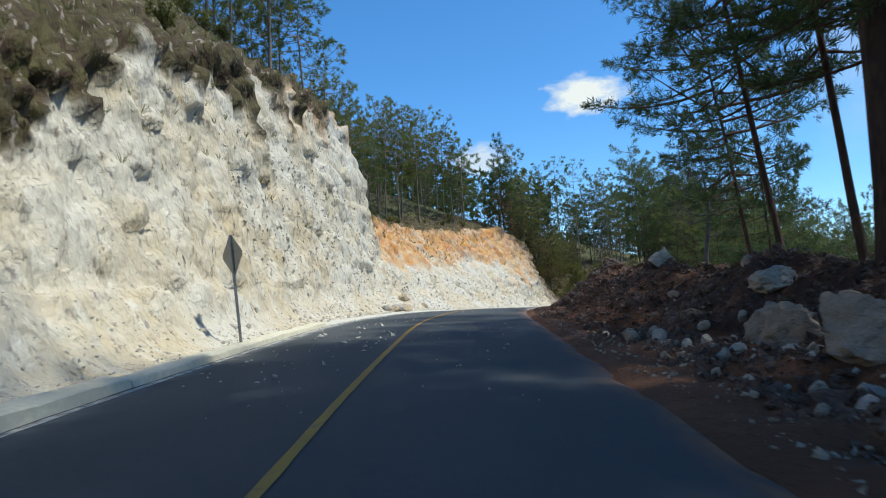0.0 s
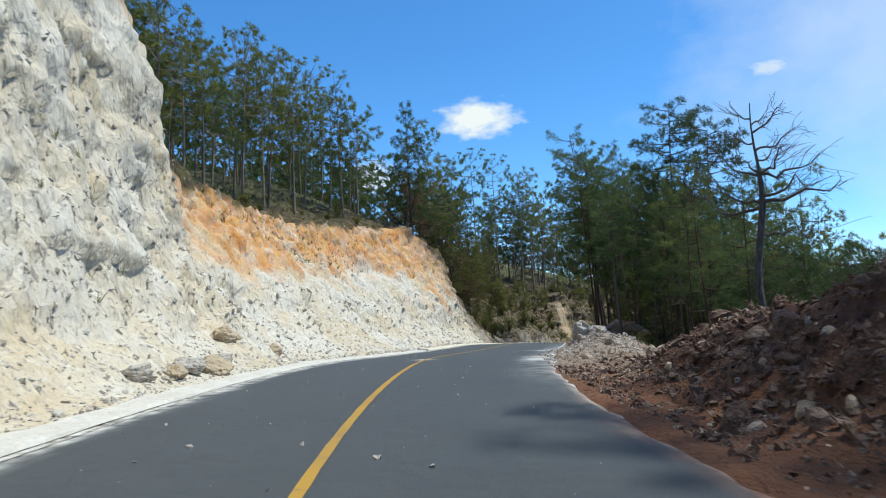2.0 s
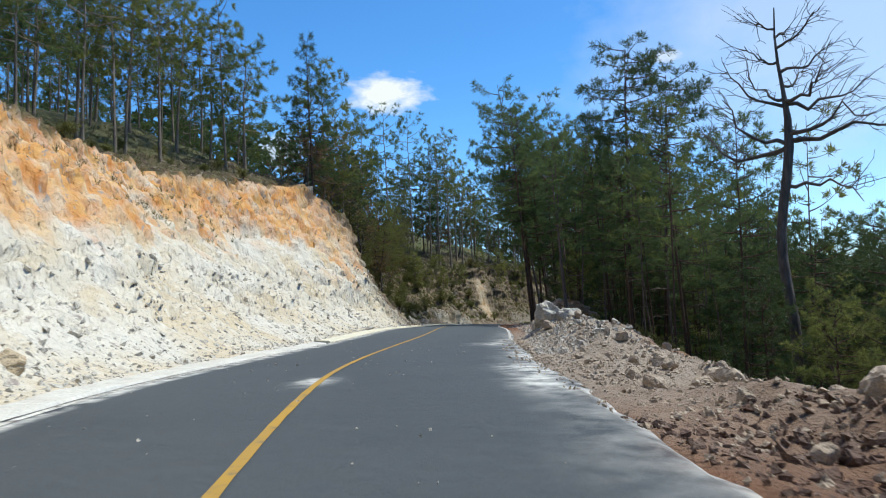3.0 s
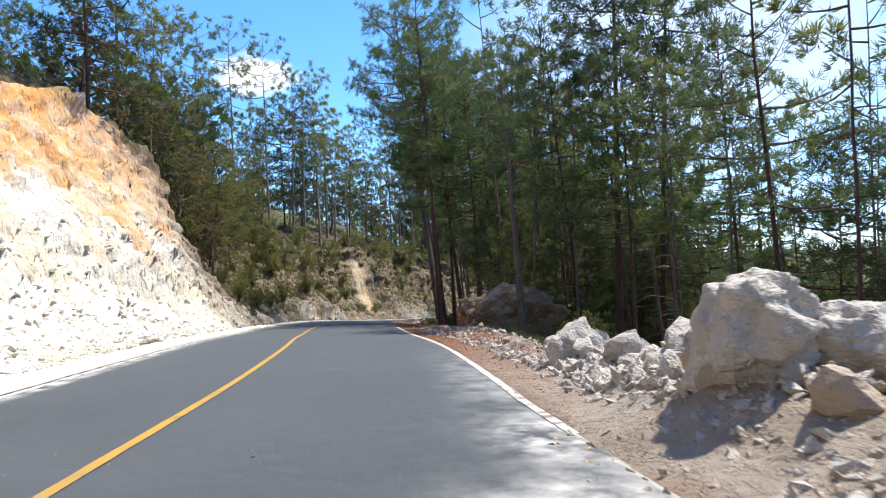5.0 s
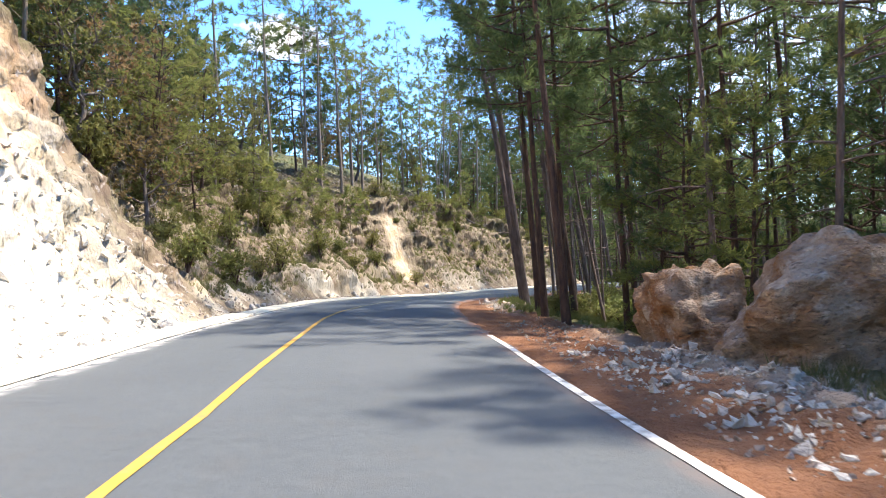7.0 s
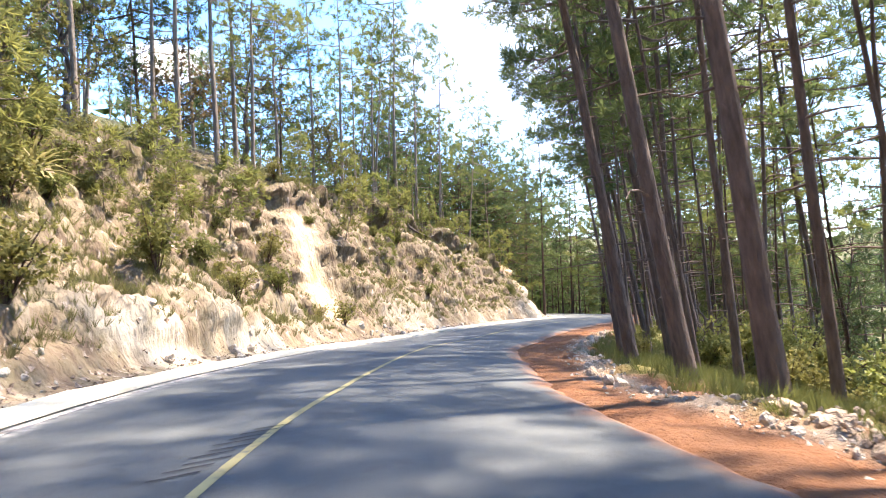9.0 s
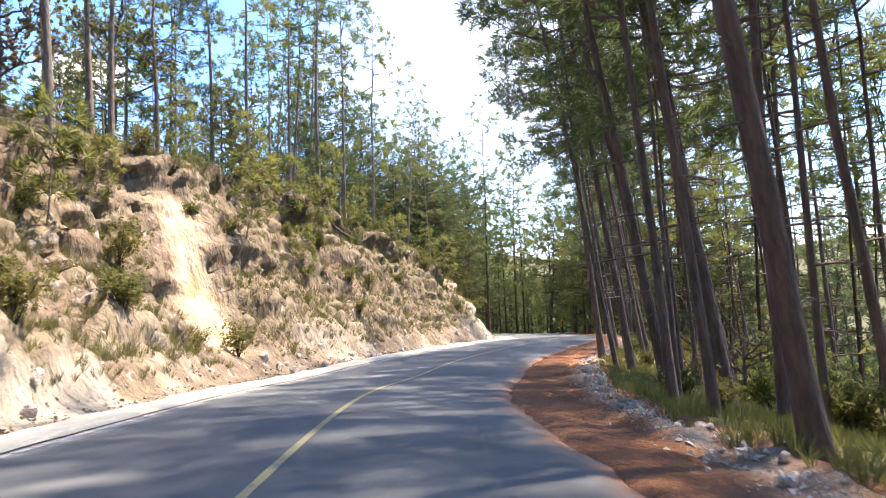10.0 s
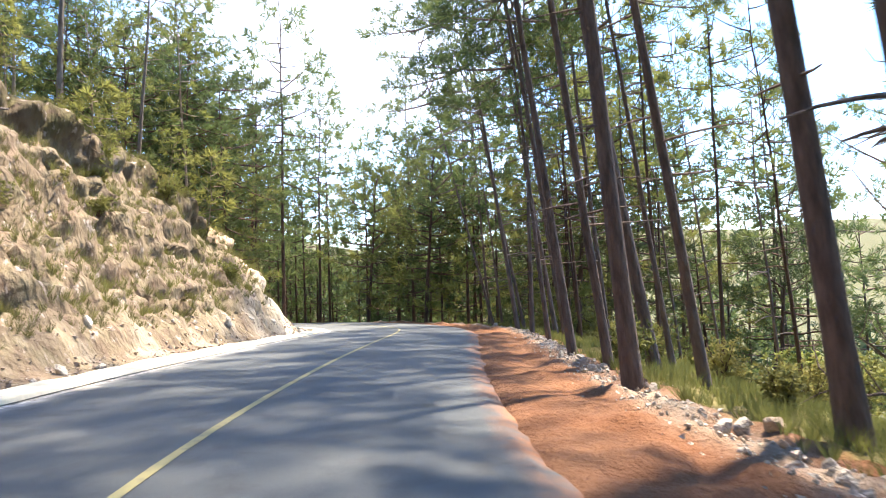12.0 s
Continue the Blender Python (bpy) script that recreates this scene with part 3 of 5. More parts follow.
# ---- right side: shoulder, rubble heaps and the start of the slope ----
def build_verge():
    ss = np.arange(-45, 172, .3)
    us = np.concatenate([np.linspace(0, 6.2, 36), np.linspace(6.5, 14, 15)])
    S_ = np.repeat(ss[:, None], len(us), 1)
    U_ = right_edge(ss)[:, None] - .1 + us[None]
    rp = right_points(ss)
    Hh = np.stack([np.interp(U_[i], rp[i, :, 0], rp[i, :, 1]) for i in range(len(ss))])
    for _ in range(3):
        Hh[:, 1:-1] = .25 * Hh[:, :-2] + .5 * Hh[:, 1:-1] + .25 * Hh[:, 2:]
    p = np.c_[S_.ravel(), U_.ravel(), 0 * S_.ravel()]
    n1, n2 = fbm(p, .35, 4).reshape(U_.shape), fbm(p, 1.7, 3).reshape(U_.shape)
    off = U_ - right_edge(ss)[:, None]
    away = smooth01((off - .3) / 1.5)
    heap = np.interp(ss, [-45, 60, 75, 90], [1, 1, .5, .25])[:, None]
    H2 = Hh + away * (heap * .42 * n1 + .16 * n2) + .02 * n2
    H2 = H2 - .08 - .06 * smooth01((.3 - off) / .3)
    H2[:, -3:] -= np.array([.2, .5, .9])
    pts = at(S_.ravel(), U_.ravel(), H2.ravel())
    me = mesh("verge", pts, sheet(len(ss), len(us)), [DIRT])
    # Dark zone: heap earth plus tree shade put into the colour.
    dark = np.maximum(.38 * smooth01(off / .4), smooth01((U_ - np.interp(ss, [0, 10, 19, 24], [5.6, 5.6, 4.7, 4.3])[:, None] + .8 * n1) / .9)) * np.interp(ss, [36, 43], [1, 0])[:, None]
    pale = smooth01((off + .2 + .3 * n1) / .4) * np.interp(ss, [37, 44, 60, 67, 72], [0, .75, .9, .35, 0])[:, None] * smooth01((9 - U_) / 2)
    pale = np.maximum(pale, smooth01((U_ - 5.2 + .4 * n1) / .7) * np.interp(ss, [64, 69, 84, 90], [0, .7, .6, 0])[:, None])
    pale = np.maximum(pale, .8 * np.exp(-((U_ - np.interp(ss, [96, 104, 115, 160], [4.9, 4.2, 5.0, 5.0])[:, None] + .3 * n1) / .32) ** 2) * np.interp(ss, [92, 98], [0, 1])[:, None] * smooth01(.75 + 1.2 * n2))
    grass = smooth01((U_ - np.interp(ss, [60, 66, 75, 80, 92, 100, 107, 115], [8.5, 6.6, 6.4, 7.5, 6.0, 4.7, 4.7, 5.45])[:, None] + .9 * n1) / .8)
    colour(me, "zone", np.c_[dark.ravel(), pale.ravel(), grass.ravel()])
    tagged(new("verge", me), "red dirt shoulder with rubble heaps and grassy slope", "verge", kind="structure")
    return n1


def surface_at(s, u):
    """Place on the visible surface: the verge on the right, the cut on the left."""
    s, u = np.atleast_1d(np.array(s, float)), np.atleast_1d(np.array(u, float))
    p = ground_at(s, u)
    q = np.c_[s, u, 0 * s]
    off = u - right_edge(s)
    n1, n2 = fbm(q, .35, 4), fbm(q, 1.7, 3)
    rise = smooth01((off - .3) / 1.5) * (np.interp(s, [-45, 60, 75, 90], [1, 1, .5, .25]) * .42 * n1 + .16 * n2) - .08
    right = (off > 0) & (off < 12)
    p[right, 2] += rise[right]
    z0 = at(s, u)[:, 2]
    for i in np.where((u < left_edge(s) - .3) & (s > -39) & (s < 164))[0]:
        r = int(round((s[i] + 40) / .22))
        if -u[i] < CUT["u"][r, -6]:
            p[i, 2] = z0[i] + np.interp(-u[i], CUT["u"][r], CUT["h"][r])
    return p


build_verge()


# ---- trees ----
def tube(path, radii, sides=7):
    path = np.asarray(path, float)
    d = np.gradient(path, axis=0)
    d /= np.linalg.norm(d, axis=1)[:, None] + 1e-9
    ref = np.where(np.abs(d[:, 2:3]) > .9, [[1., 0, 0]], [[0, 0, 1.]])
    a = np.cross(d, ref)
    a /= np.linalg.norm(a, axis=1)[:, None] + 1e-9
    b = np.cross(d, a)
    th = np.linspace(0, 2 * np.pi, sides, endpoint=False)
    v = path[:, None] + np.asarray(radii)[:, None, None] * (a[:, None] * np.cos(th)[None, :, None] + b[:, None] * np.sin(th)[None, :, None])
    n = len(path)
    i, j = np.meshgrid(np.arange(n - 1), np.arange(sides), indexing="ij")
    f = np.stack([i * sides + j, i * sides + (j + 1) % sides, (i + 1) * sides + (j + 1) % sides, (i + 1) * sides + j], -1).reshape(-1, 4)
    return v.reshape(-1, 3), f


def blades(centres, dirs, per, length, width, spread, droop, rng):
    """Thin triangles fanning out of each centre about its direction."""
    n = len(centres) * per
    c, d = np.repeat(centres, per, 0), np.repeat(dirs, per, 0)
    r = rng.normal(size=(n, 3))
    d = d + spread * r / (np.linalg.norm(r, axis=1)[:, None] + 1e-9)
    d[:, 2] -= droop
    d /= np.linalg.norm(d, axis=1)[:, None] + 1e-9
    side = np.cross(d, rng.normal(size=(n, 3)))
    side /= np.linalg.norm(side, axis=1)[:, None] + 1e-9
    ln = length * (.65 + .6 * rng.random_sample((n, 1)))
    base = c + d * ln * .05
    v = np.stack([base - side * width * .5, base + d * ln * .45 + side * width * .6, base + d * ln, ], 1)
    f = np.arange(n * 3).reshape(-1, 3)
    return v.reshape(-1, 3), f


def merge(pieces):
    vs, fs, slots, o = [], [], [], 0
    for v, f, slot in pieces:
        vs.append(v)
        fs += (f + o).tolist()
        slots += [slot] * len(f)
        o += len(v)
    return np.concatenate(vs), fs, slots


def pine_meshes(seed, tall, start, reach, fine, shape="oval", needle=None, bark=None, radius=None, full=1.0, stubs=0):
    """Trunk and crown meshes of one pine: start is the bare share of the trunk, reach the longest branch."""
    rng = np.random.RandomState(seed)
    needle, bark = needle or NEEDLE, bark or BARK
    zs = np.linspace(-.6, tall, 12)
    sway = np.cumsum(rng.normal(0, .05, (12, 2)), 0) * (zs[:, None] / tall + .1)
    path = np.c_[sway, zs]
    r0 = radius or tall * .0046 + .04
    rad = r0 * (1 - .86 * np.clip(zs / tall, 0, 1)) * (1 + .35 * np.exp(-np.clip(zs + .6, 0, 9) * 1.6))
    tv, tf = tube(path, rad, 9 if fine else 6)
    trunk = mesh("trunk", tv, tf, [bark])
    nb = int(full * (26 if fine else 19) * (1 - start) * tall / 9) + 6
    pieces, tc, td = [], [], []
    for k in range(nb):
        q = (k + rng.random_sample() * .8) / nb
        z = tall * (start + (1 - start) * q)
        if shape == "cone":
            lng = reach * (1.05 - .95 * q)
        elif shape == "flat":
            lng = reach * (.55 + .6 * math.sin(min(1, q * 1.1) * 2.4))
        else:
            lng = reach * (.30 + .85 * math.sin(math.pi * (.12 + .83 * q)))
        lng *= .6 + .6 * rng.random_sample()
        az = k * 2.4 + rng.normal(0, .35)
        el = radians(-12 + (26 if shape == "flat" else 55) * q + rng.normal(0, 9))
        out = np.array([math.cos(az) * math.cos(el), math.sin(az) * math.cos(el), math.sin(el)])
        t = np.linspace(0, 1, 5)[:, None]
        x0 = np.array([np.interp(z, zs, path[:, 0]), np.interp(z, zs, path[:, 1]), z])
        bp = x0 + out * lng * t + np.array([0, 0, 1]) * lng * (-.22 * t + .26 * t * t) + rng.normal(0, .05 * lng, 3) * t * (1 - t)
        v, f = tube(bp, np.linspace(.018 + .012 * lng, .008, 5), 4 if fine else 3)
        pieces.append((v, f, 1))
        nt_ = max(3, int(lng * (4.2 if fine else 3.8 if fine is False else 2.0)))
        for m in range(nt_):
            w = .28 + .72 * (m + rng.random_sample()) / nt_
            p = np.array([np.interp(w, t[:, 0], bp[:, i]) for i in range(3)])
            a2 = az + rng.choice([-1, 1]) * (.5 + .6 * rng.random_sample())
            tw = np.array([math.cos(a2), math.sin(a2), .25 + rng.normal(0, .25)])
            tl = (.25 + .4 * lng * (1 - w) + .15 * rng.random_sample())
            for g in ((.45, 1.0) if fine else (.8,)):
                tc.append(p + tw * tl * g)
                td.append(tw + np.array([0, 0, .35]))
            if m % 2 == 0 and fine:
                v, f = tube([p, p + tw * tl * .5, p + tw * tl], [.012, .009, .006], 3)
                pieces.append((v, f, 1))
        tc.append(bp[-1])
        td.append(out + np.array([0, 0, .4]))
    for k in range(stubs):
        z = tall * (.14 + (start - .10) * rng.random_sample())
        az, lng = k * 2.4 + rng.normal(0, .5), .4 + 1.5 * rng.random_sample() ** 2
        x0 = np.array([np.interp(z, zs, path[:, 0]), np.interp(z, zs, path[:, 1]), z])
        t = np.linspace(0, 1, 4)[:, None]
        bp = x0 + np.array([math.cos(az), math.sin(az), .12]) * lng * t + np.array([0, 0, -.18]) * lng * t * t + rng.normal(0, .12 * lng, 3) * t * (1 - t)
        pieces.append((*tube(bp, np.linspace(.026, .008, 4), 4), 1))
    tc, td = np.array(tc), np.array(td)
    v, f = blades(tc, td, 15 if fine else 18 if fine is False else 11, .36 if fine is not None else .55, .040 if fine else .052 if fine is False else .10, 1.15, .18, rng)
    pieces.append((v, f, 0))
    cv, cf, slots = merge(pieces)
    crown = mesh("crown", cv, cf, [needle, bark], slots, smooth=False)
    return trunk, crown


def stand_tree(kind, s, u, scale=1.0, lean=(0, 0), turn=0.0, group="", label="", name="pine_tree", sink=0.15):
    x, y, z = surface_at(s, u)[0]
    root = new(kind[3] if len(kind) > 3 else name)
    root.empty_display_size = .3
    root.matrix_basis = pose(x, y, z - sink, lean[0], lean[1], 0) @ pose(0, 0, 0, 0, 0, turn) @ Matrix.Scale(scale, 4)
    for pname, me in zip(("trunk", "crown"), kind[:2]):
        part(pname, me, root)
    return tagged(root, label or kind[2], "tree", group)


TALL_LABEL = "tall pine with a straight dark trunk and sparse crown"
TALL = [(*pine_meshes(10 + i, 18 + 1.5 * (i % 3), .36 + .07 * (i % 3), 2.9 + .4 * (i % 2), True), TALL_LABEL) for i in range(6)]
TALL_MID = [(*pine_meshes(14 + i, 18 + 1.5 * (i % 3), .38 + .07 * (i % 3), 2.8 + .4 * (i % 2), True, needle=NEEDLE_MID, full=.66), TALL_LABEL) for i in range(4)]
THIN = [(*pine_meshes(20 + i, 19 + i % 3, .40 + .06 * (i % 3), 3.2 + .5 * (i % 2), True, full=.50, bark=BARK_WARM, radius=.092, needle=NEEDLE_MID, stubs=14), "tall slender pine leaning over the red shoulder") for i in range(5)]
THICK = [(*pine_meshes(120 + i, 20 + i % 2, .46 + .05 * i, 3.2, True, full=.46, bark=BARK_WARM, radius=.148, needle=NEEDLE_MID, stubs=16), "tall thick-trunked pine leaning over the red shoulder") for i in range(3)]
BARE = (*pine_meshes(131, 10.5, .62, 1.3, True, full=.7, bark=BARK_WARM, radius=.15, needle=NEEDLE_MID, stubs=14), "tall pine with a bare thick trunk beside the boulder")
POLE = [(*pine_meshes(26 + i, 14 + 1.5 * (i % 3), .46 + .08 * (i % 2), 1.7, False, full=.5, bark=BARK if i % 2 else BARK_WARM, radius=.075, needle=NEEDLE_SUNNY if i % 2 else NEEDLE_MID, stubs=9), "slender young pine crowded between taller trunks", "young_pine") for i in range(4)]
TALL_FAR = [(*pine_meshes(30 + i, 17 + 2 * (i % 3), .28 + .06 * (i % 3), 3.0, False, needle=NEEDLE_MID), TALL_LABEL) for i in range(5)]
TALL_BACK = [(*pine_meshes(34 + i, 17 + 2 * (i % 3), .28 + .06 * (i % 3), 3.0, None, needle=NEEDLE_MID), TALL_LABEL) for i in range(4)]
SLOPE = [(*pine_meshes(40 + i, 17 + 2 * (i % 3), .42 + .06 * (i % 3), 2.6, False, needle=NEEDLE_SUNNY, bark=BARK_WARM, full=.8), TALL_LABEL) for i in range(3)]
HILL_LABEL = "slender hillside pine with a pale trunk and yellow-green crown"
HIGH = [(*pine_meshes(150 + i, 12.5 + 1.2 * i, .50 + .05 * (i % 2), 2.3, False, full=.85, needle=NEEDLE_MID if i % 2 else NEEDLE_SUNNY, bark=BARK_PALE, radius=.12, stubs=6), "slender hillside pine with a long bare trunk above the bank") for i in range(4)]
HILL = [(*pine_meshes(50 + i, 9.6 + 1.2 * (i % 3), .36 + .06 * (i % 2), 2.3, False, full=1.25, needle=NEEDLE_SUNNY if i % 3 else NEEDLE_MID, bark=BARK_PALE, radius=.11), HILL_LABEL) for i in range(6)]
CONE = (*pine_meshes(70, 13.5, .12, 3.3, True, "cone"), "conical dark pine standing at the rim of the cut")
ROUND = [(*pine_meshes(72 + i, 13, .22, 3.2, True, "flat", needle=NEEDLE), "broad-crowned pine with dense dark foliage", "broad_pine") for i in range(3)]
BUSHY = [(*pine_meshes(80 + i, 11, .10, 3.0, True, "oval", needle=NEEDLE_SUNNY if i else NEEDLE, radius=.14), "young bushy pine foliated almost to the ground", "young_pine") for i in range(3)]

WIDE = [(*pine_meshes(90 + i, 18, .34, 4.3, True, "oval", full=1.25), "tall pine with a dark trunk and wide drooping crown") for i in range(3)]
BIG = (*pine_meshes(95, 21, .42, 3.6, True, radius=.33), "tall pine with a thick dark trunk behind the rubble")
FLAT = [(*pine_meshes(97 + i, 19.2, .58, 2.7, True, "flat", full=1.5, radius=.16), "flat-topped pine with a bare trunk and dense dark crown") for i in range(2)]

ROUND_FAR = [(*pine_meshes(72 + i, 13, .22, 3.2, None, "flat", needle=NEEDLE, full=.9), "broad pine with dark foliage") for i in range(3)]
BUSHY_FAR = [(*pine_meshes(82, 11, .10, 3.0, None, "oval", needle=NEEDLE_MID, radius=.14), "bushy pine with dark foliage")]

rnd = np.random.RandomState(5)


def scatter(kinds, spots, group, lean_road=0.0, jitter=2.0, smin=.85, smax=1.15):
    for i, (s, u, *rest) in enumerate(spots):
        tx, ty = np.interp(s, STA, TAN[:, 0]), np.interp(s, STA, TAN[:, 1])
        k = lean_road + rnd.normal(0, jitter)
        # lean towards the road: the top moves along -u
        du = np.array([-ty, tx]) * math.copysign(1, u)
        ax, ay = -du[1] * k + rnd.normal(0, 1), du[0] * k + rnd.normal(0, 1)
        scale = rest[0] if rest else smin + (smax - smin) * rnd.random_sample()
        stand_tree(kinds[(i * 7 + int(s)) % len(kinds)], s, u, scale, (ax, ay), 360 * rnd.random_sample(), group)


def fill(s0, s1, u0, u1, count, gap, taken):
    out, tries = [], 0
    while len(out) < count and tries < count * 40:
        tries += 1
        s, u = s0 + (s1 - s0) * rnd.random_sample(), u0 + (u1 - u0) * rnd.random_sample()
        if all((s - a) ** 2 + (u - b) ** 2 > gap * gap for a, b, *_ in taken + out):
            out.append((s, u))
    return out


# pines along the far bend, close to the red shoulder
MAIN = [(101.2, 5.9, 1.2), (104.6, 5.7, 1.1), (108.3, 5.5, 1.0), (118.9, 8.1, 1.15), (119.7, 6.8, 1.0), (124.0, 7.4, .95), (128.9, 6.5, 1.05), (132.6, 5.2, 1.0), (137.6, 6.9, 1.0)]
scatter(THICK, MAIN, "pines beside the bend", 7.5, 1.5)
# The last three pines are added so their crowns shade the right lane.
BEND = [(102.6, 7.4), (106.5, 7.2), (109.6, 7.3), (111.6, 5.8), (113.6, 7.7), (115.6, 6.3), (121.6, 10.2), (126.4, 6.0), (130.6, 9.6), (134.2, 6.9), (135.6, 5.5), (139.0, 5.3), (140.3, 8.1), (141.8, 5.7), (143.5, 7.1),
        (145.0, 5.4), (147.1, 6.3), (149.0, 5.3), (151.0, 6.7), (153.0, 5.4), (155.4, 6.3), (158.0, 5.5), (161.0, 6.5), (122.6, 8.9), (125.4, 9.6), (127.8, 8.7)]
scatter(THIN, BEND, "pines beside the bend", 6.0, 2.6)
BEND = MAIN + BEND
scatter(POLE, fill(101, 162, 6.6, 16, 36, 1.3, BEND), "young pines between the tall ones", 3.0, 3.0, .8, 1.15)
MID = [(90.5, 6.0, .88), (92.5, 8.2, .85), (94.0, 5.9, .95), (95.2, 6.8, .95), (96.3, 9.5, .95), (88.2, 9.8, .86), (96.0, 12.5, .9), (83.4, 11.6, .82), (80, 12.5, .72), (77, 11.5, .66), (74.5, 14.5, .7), (96.9, 6.1, 1.0), (98.0, 7.6, .95), (91.0, 12.8, .9), (70.5, 13.0, .8), (67.0, 14.5, .75)]
scatter(TALL_MID, MID, "pines beside the boulder", 2.0, 1.5)
scatter(POLE, fill(80, 100, 8.8, 20, 28, 1.1, MID), "young pines crowded beside the boulder", 1.0, 2.5, .75, 1.15)
scatter(POLE, fill(62, 80, 11, 24, 22, 1.5, MID), "young pines crowded behind the heap", 1.0, 2.5, .65, 1.0)
# Pines before station 16 stay out of view; added to shade road and heap.
NEARSIDE = [(36.0, 15.5, .85), (4, 11.0), (1, 9.2), (6, 13), (12, 13.5), (-3, 11.5), (-7, 9.8), (-12, 12), (-3, 16), (12, 18), (18, 15.5), (-10, 15)]
scatter(TALL, NEARSIDE, "pines behind the dark rubble heap", 2.0, 1.5)
stand_tree(BIG, 11.0, 8.65, 1.0, (0, -.5), 40, "pines behind the dark rubble heap")
# Wide pines up to station 13 are unseen, added to shade the road.
scatter(WIDE, [(16.4, 11.2, 1.0), (21.0, 11.2, 1.0), (13.0, 10.8, .9), (6.5, 9.0, 1.15), (9.0, 11.0, 1.2), (2.0, 9.5, 1.2), (-1.5, 9.2, 1.2), (30.5, 13.4, .95)], "pines behind the dark rubble heap", 8.0, 1.0)
stand_tree(BARE, 79.2, 8.0, 1.0, (-1, -4), 80, "pines beside the boulder")
scatter(FLAT, [(80.8, 12.2, 1.06), (83.0, 14.8, 1.06)], "flat-topped pines beyond the heap", -1.0, .5)


def join_trees(name, label, kinds, spots, smin, smax):
    """Trees too many to count, in one mesh."""
    data = []
    for k in kinds:
        vs, fs, sl, o = [], [], [], 0
        for me, add in ((k[0], 1), (k[1], 0)):
            co = np.zeros(len(me.vertices) * 3)
            me.vertices.foreach_get("co", co)
            vs.append(co.reshape(-1, 3))
            tot = np.zeros(len(me.polygons), np.int32)
            me.polygons.foreach_get("loop_total", tot)
            idx = np.zeros(len(me.loops), np.int32)
            me.loops.foreach_get("vertex_index", idx)
            mi = np.zeros(len(me.polygons), np.int32)
            me.polygons.foreach_get("material_index", mi)
            fs.append((tot, idx + o))
            sl.append(np.full(len(tot), 1, np.int32) if add else mi)
            o += len(me.vertices)
        data.append((np.concatenate(vs), np.concatenate([a for a, _ in fs]), np.concatenate([b for _, b in fs]), np.concatenate(sl)))
    V, T_, I, M, o = [], [], [], [], 0
    for i, (s, u) in enumerate(spots):
        v, tot, idx, mi = data[i % len(data)]
        a, k = rnd.random_sample() * 6.28, smin + (smax - smin) * rnd.random_sample()
        r = np.array([[math.cos(a), -math.sin(a), 0], [math.sin(a), math.cos(a), 0], [rnd.normal(0, .02), rnd.normal(0, .02), 1]])
        V.append(v @ r.T * k + ground_at(s, u)[0] - [0, 0, .2])
        T_.append(tot)
        I.append(idx + o)
        M.append(mi)
        o += len(v)
    V, T_, I, M = np.concatenate(V), np.concatenate(T_), np.concatenate(I), np.concatenate(M)
    me = bpy.data.meshes.new(name)
    me.vertices.add(len(V))
    me.vertices.foreach_set("co", V.astype(np.float32).ravel())
    me.loops.add(len(I))
    me.loops.foreach_set("vertex_index", I.astype(np.int32))
    me.polygons.add(len(T_))
    me.polygons.foreach_set("loop_start", np.r_[0, np.cumsum(T_)[:-1]].astype(np.int32))
    for m in (kinds[0][1].materials[0], kinds[0][1].materials[1]):
        me.materials.append(m)
    me.polygons.foreach_set("material_index", M.astype(np.int32))
    me.update(calc_edges=True)
    me.validate()
    tagged(new(name, me), label, "trees", kind="stuff")


tall_side = fill(92, 165, 11, 26, 13, 3.8, BEND + MID)
scatter(THIN, tall_side, "pines on the slope below the road", 4.0, 1.5, .95, 1.15)
low_side = fill(76, 92, 14, 26, 9, 3.6, MID)
scatter(ROUND, low_side, "trees beyond the pale heap", 0, 2, .55, .8)
scatter(ROUND, [(87, 14.5, .75), (91, 16.5, .75)], "broad pines beyond the heap", 1, 2)
join_trees("slope_pines", "pines standing on the slope below the road", SLOPE, fill(92, 185, 24, 44, 16, 4.5, tall_side), .5, .7)
join_trees("valley_trees", "dark trees filling the valley", ROUND_FAR, fill(-20, 92, 24, 70, 70, 4.8, []), .45, .7)
join_trees("valley_pines", "pines filling the valley", SLOPE, fill(60, 240, 46, 90, 50, 5, []), .45, .65)
under = fill(72, 100, 10.5, 20, 8, 3.4, MID)
scatter(BUSHY, under, "young pines under the tall ones", 0, 3, .4, .75)
scatter(BUSHY, [(86.5, 9.2, .55), (89, 8.8, .6), (85, 11.5, .6), (91.5, 9.0, .6), (93.5, 10.5, .6), (88, 12.5, .65)], "young pines under the tall ones", 0, 2)
under2 = fill(104, 165, 10, 26, 9, 4, BEND)
scatter(BUSHY, under2, "young pines under the tall ones", 0, 3, .3, .5)
scatter(WIDE, [(66, 20, .6), (69, 23.5, .62), (64, 18.5, .5), (72, 20, .6), (62.5, 22.5, .62), (75, 18, .62)], "pines on the slope behind the dead tree", 0, 2)
scatter(ROUND + BUSHY[:1], [(49, 15.5, .62), (52.5, 17.5, .72), (56, 19, .75), (45.5, 18, .68), (60, 17.5, .7), (63.5, 16, .62), (41, 17.5, .62), (37.5, 20, .7), (48.5, 21, .75), (66.5, 18.5, .7), (70, 17, .72), (54, 23, .8), (44, 24, .8)], "dark trees below the heap", 0, 2)
scatter(BUSHY, [(57.5, 12.0, .42), (58.6, 14.6, .5), (56.2, 15.0, .5), (55, 13, .4)], "young pines round the dead tree", 0, 3)
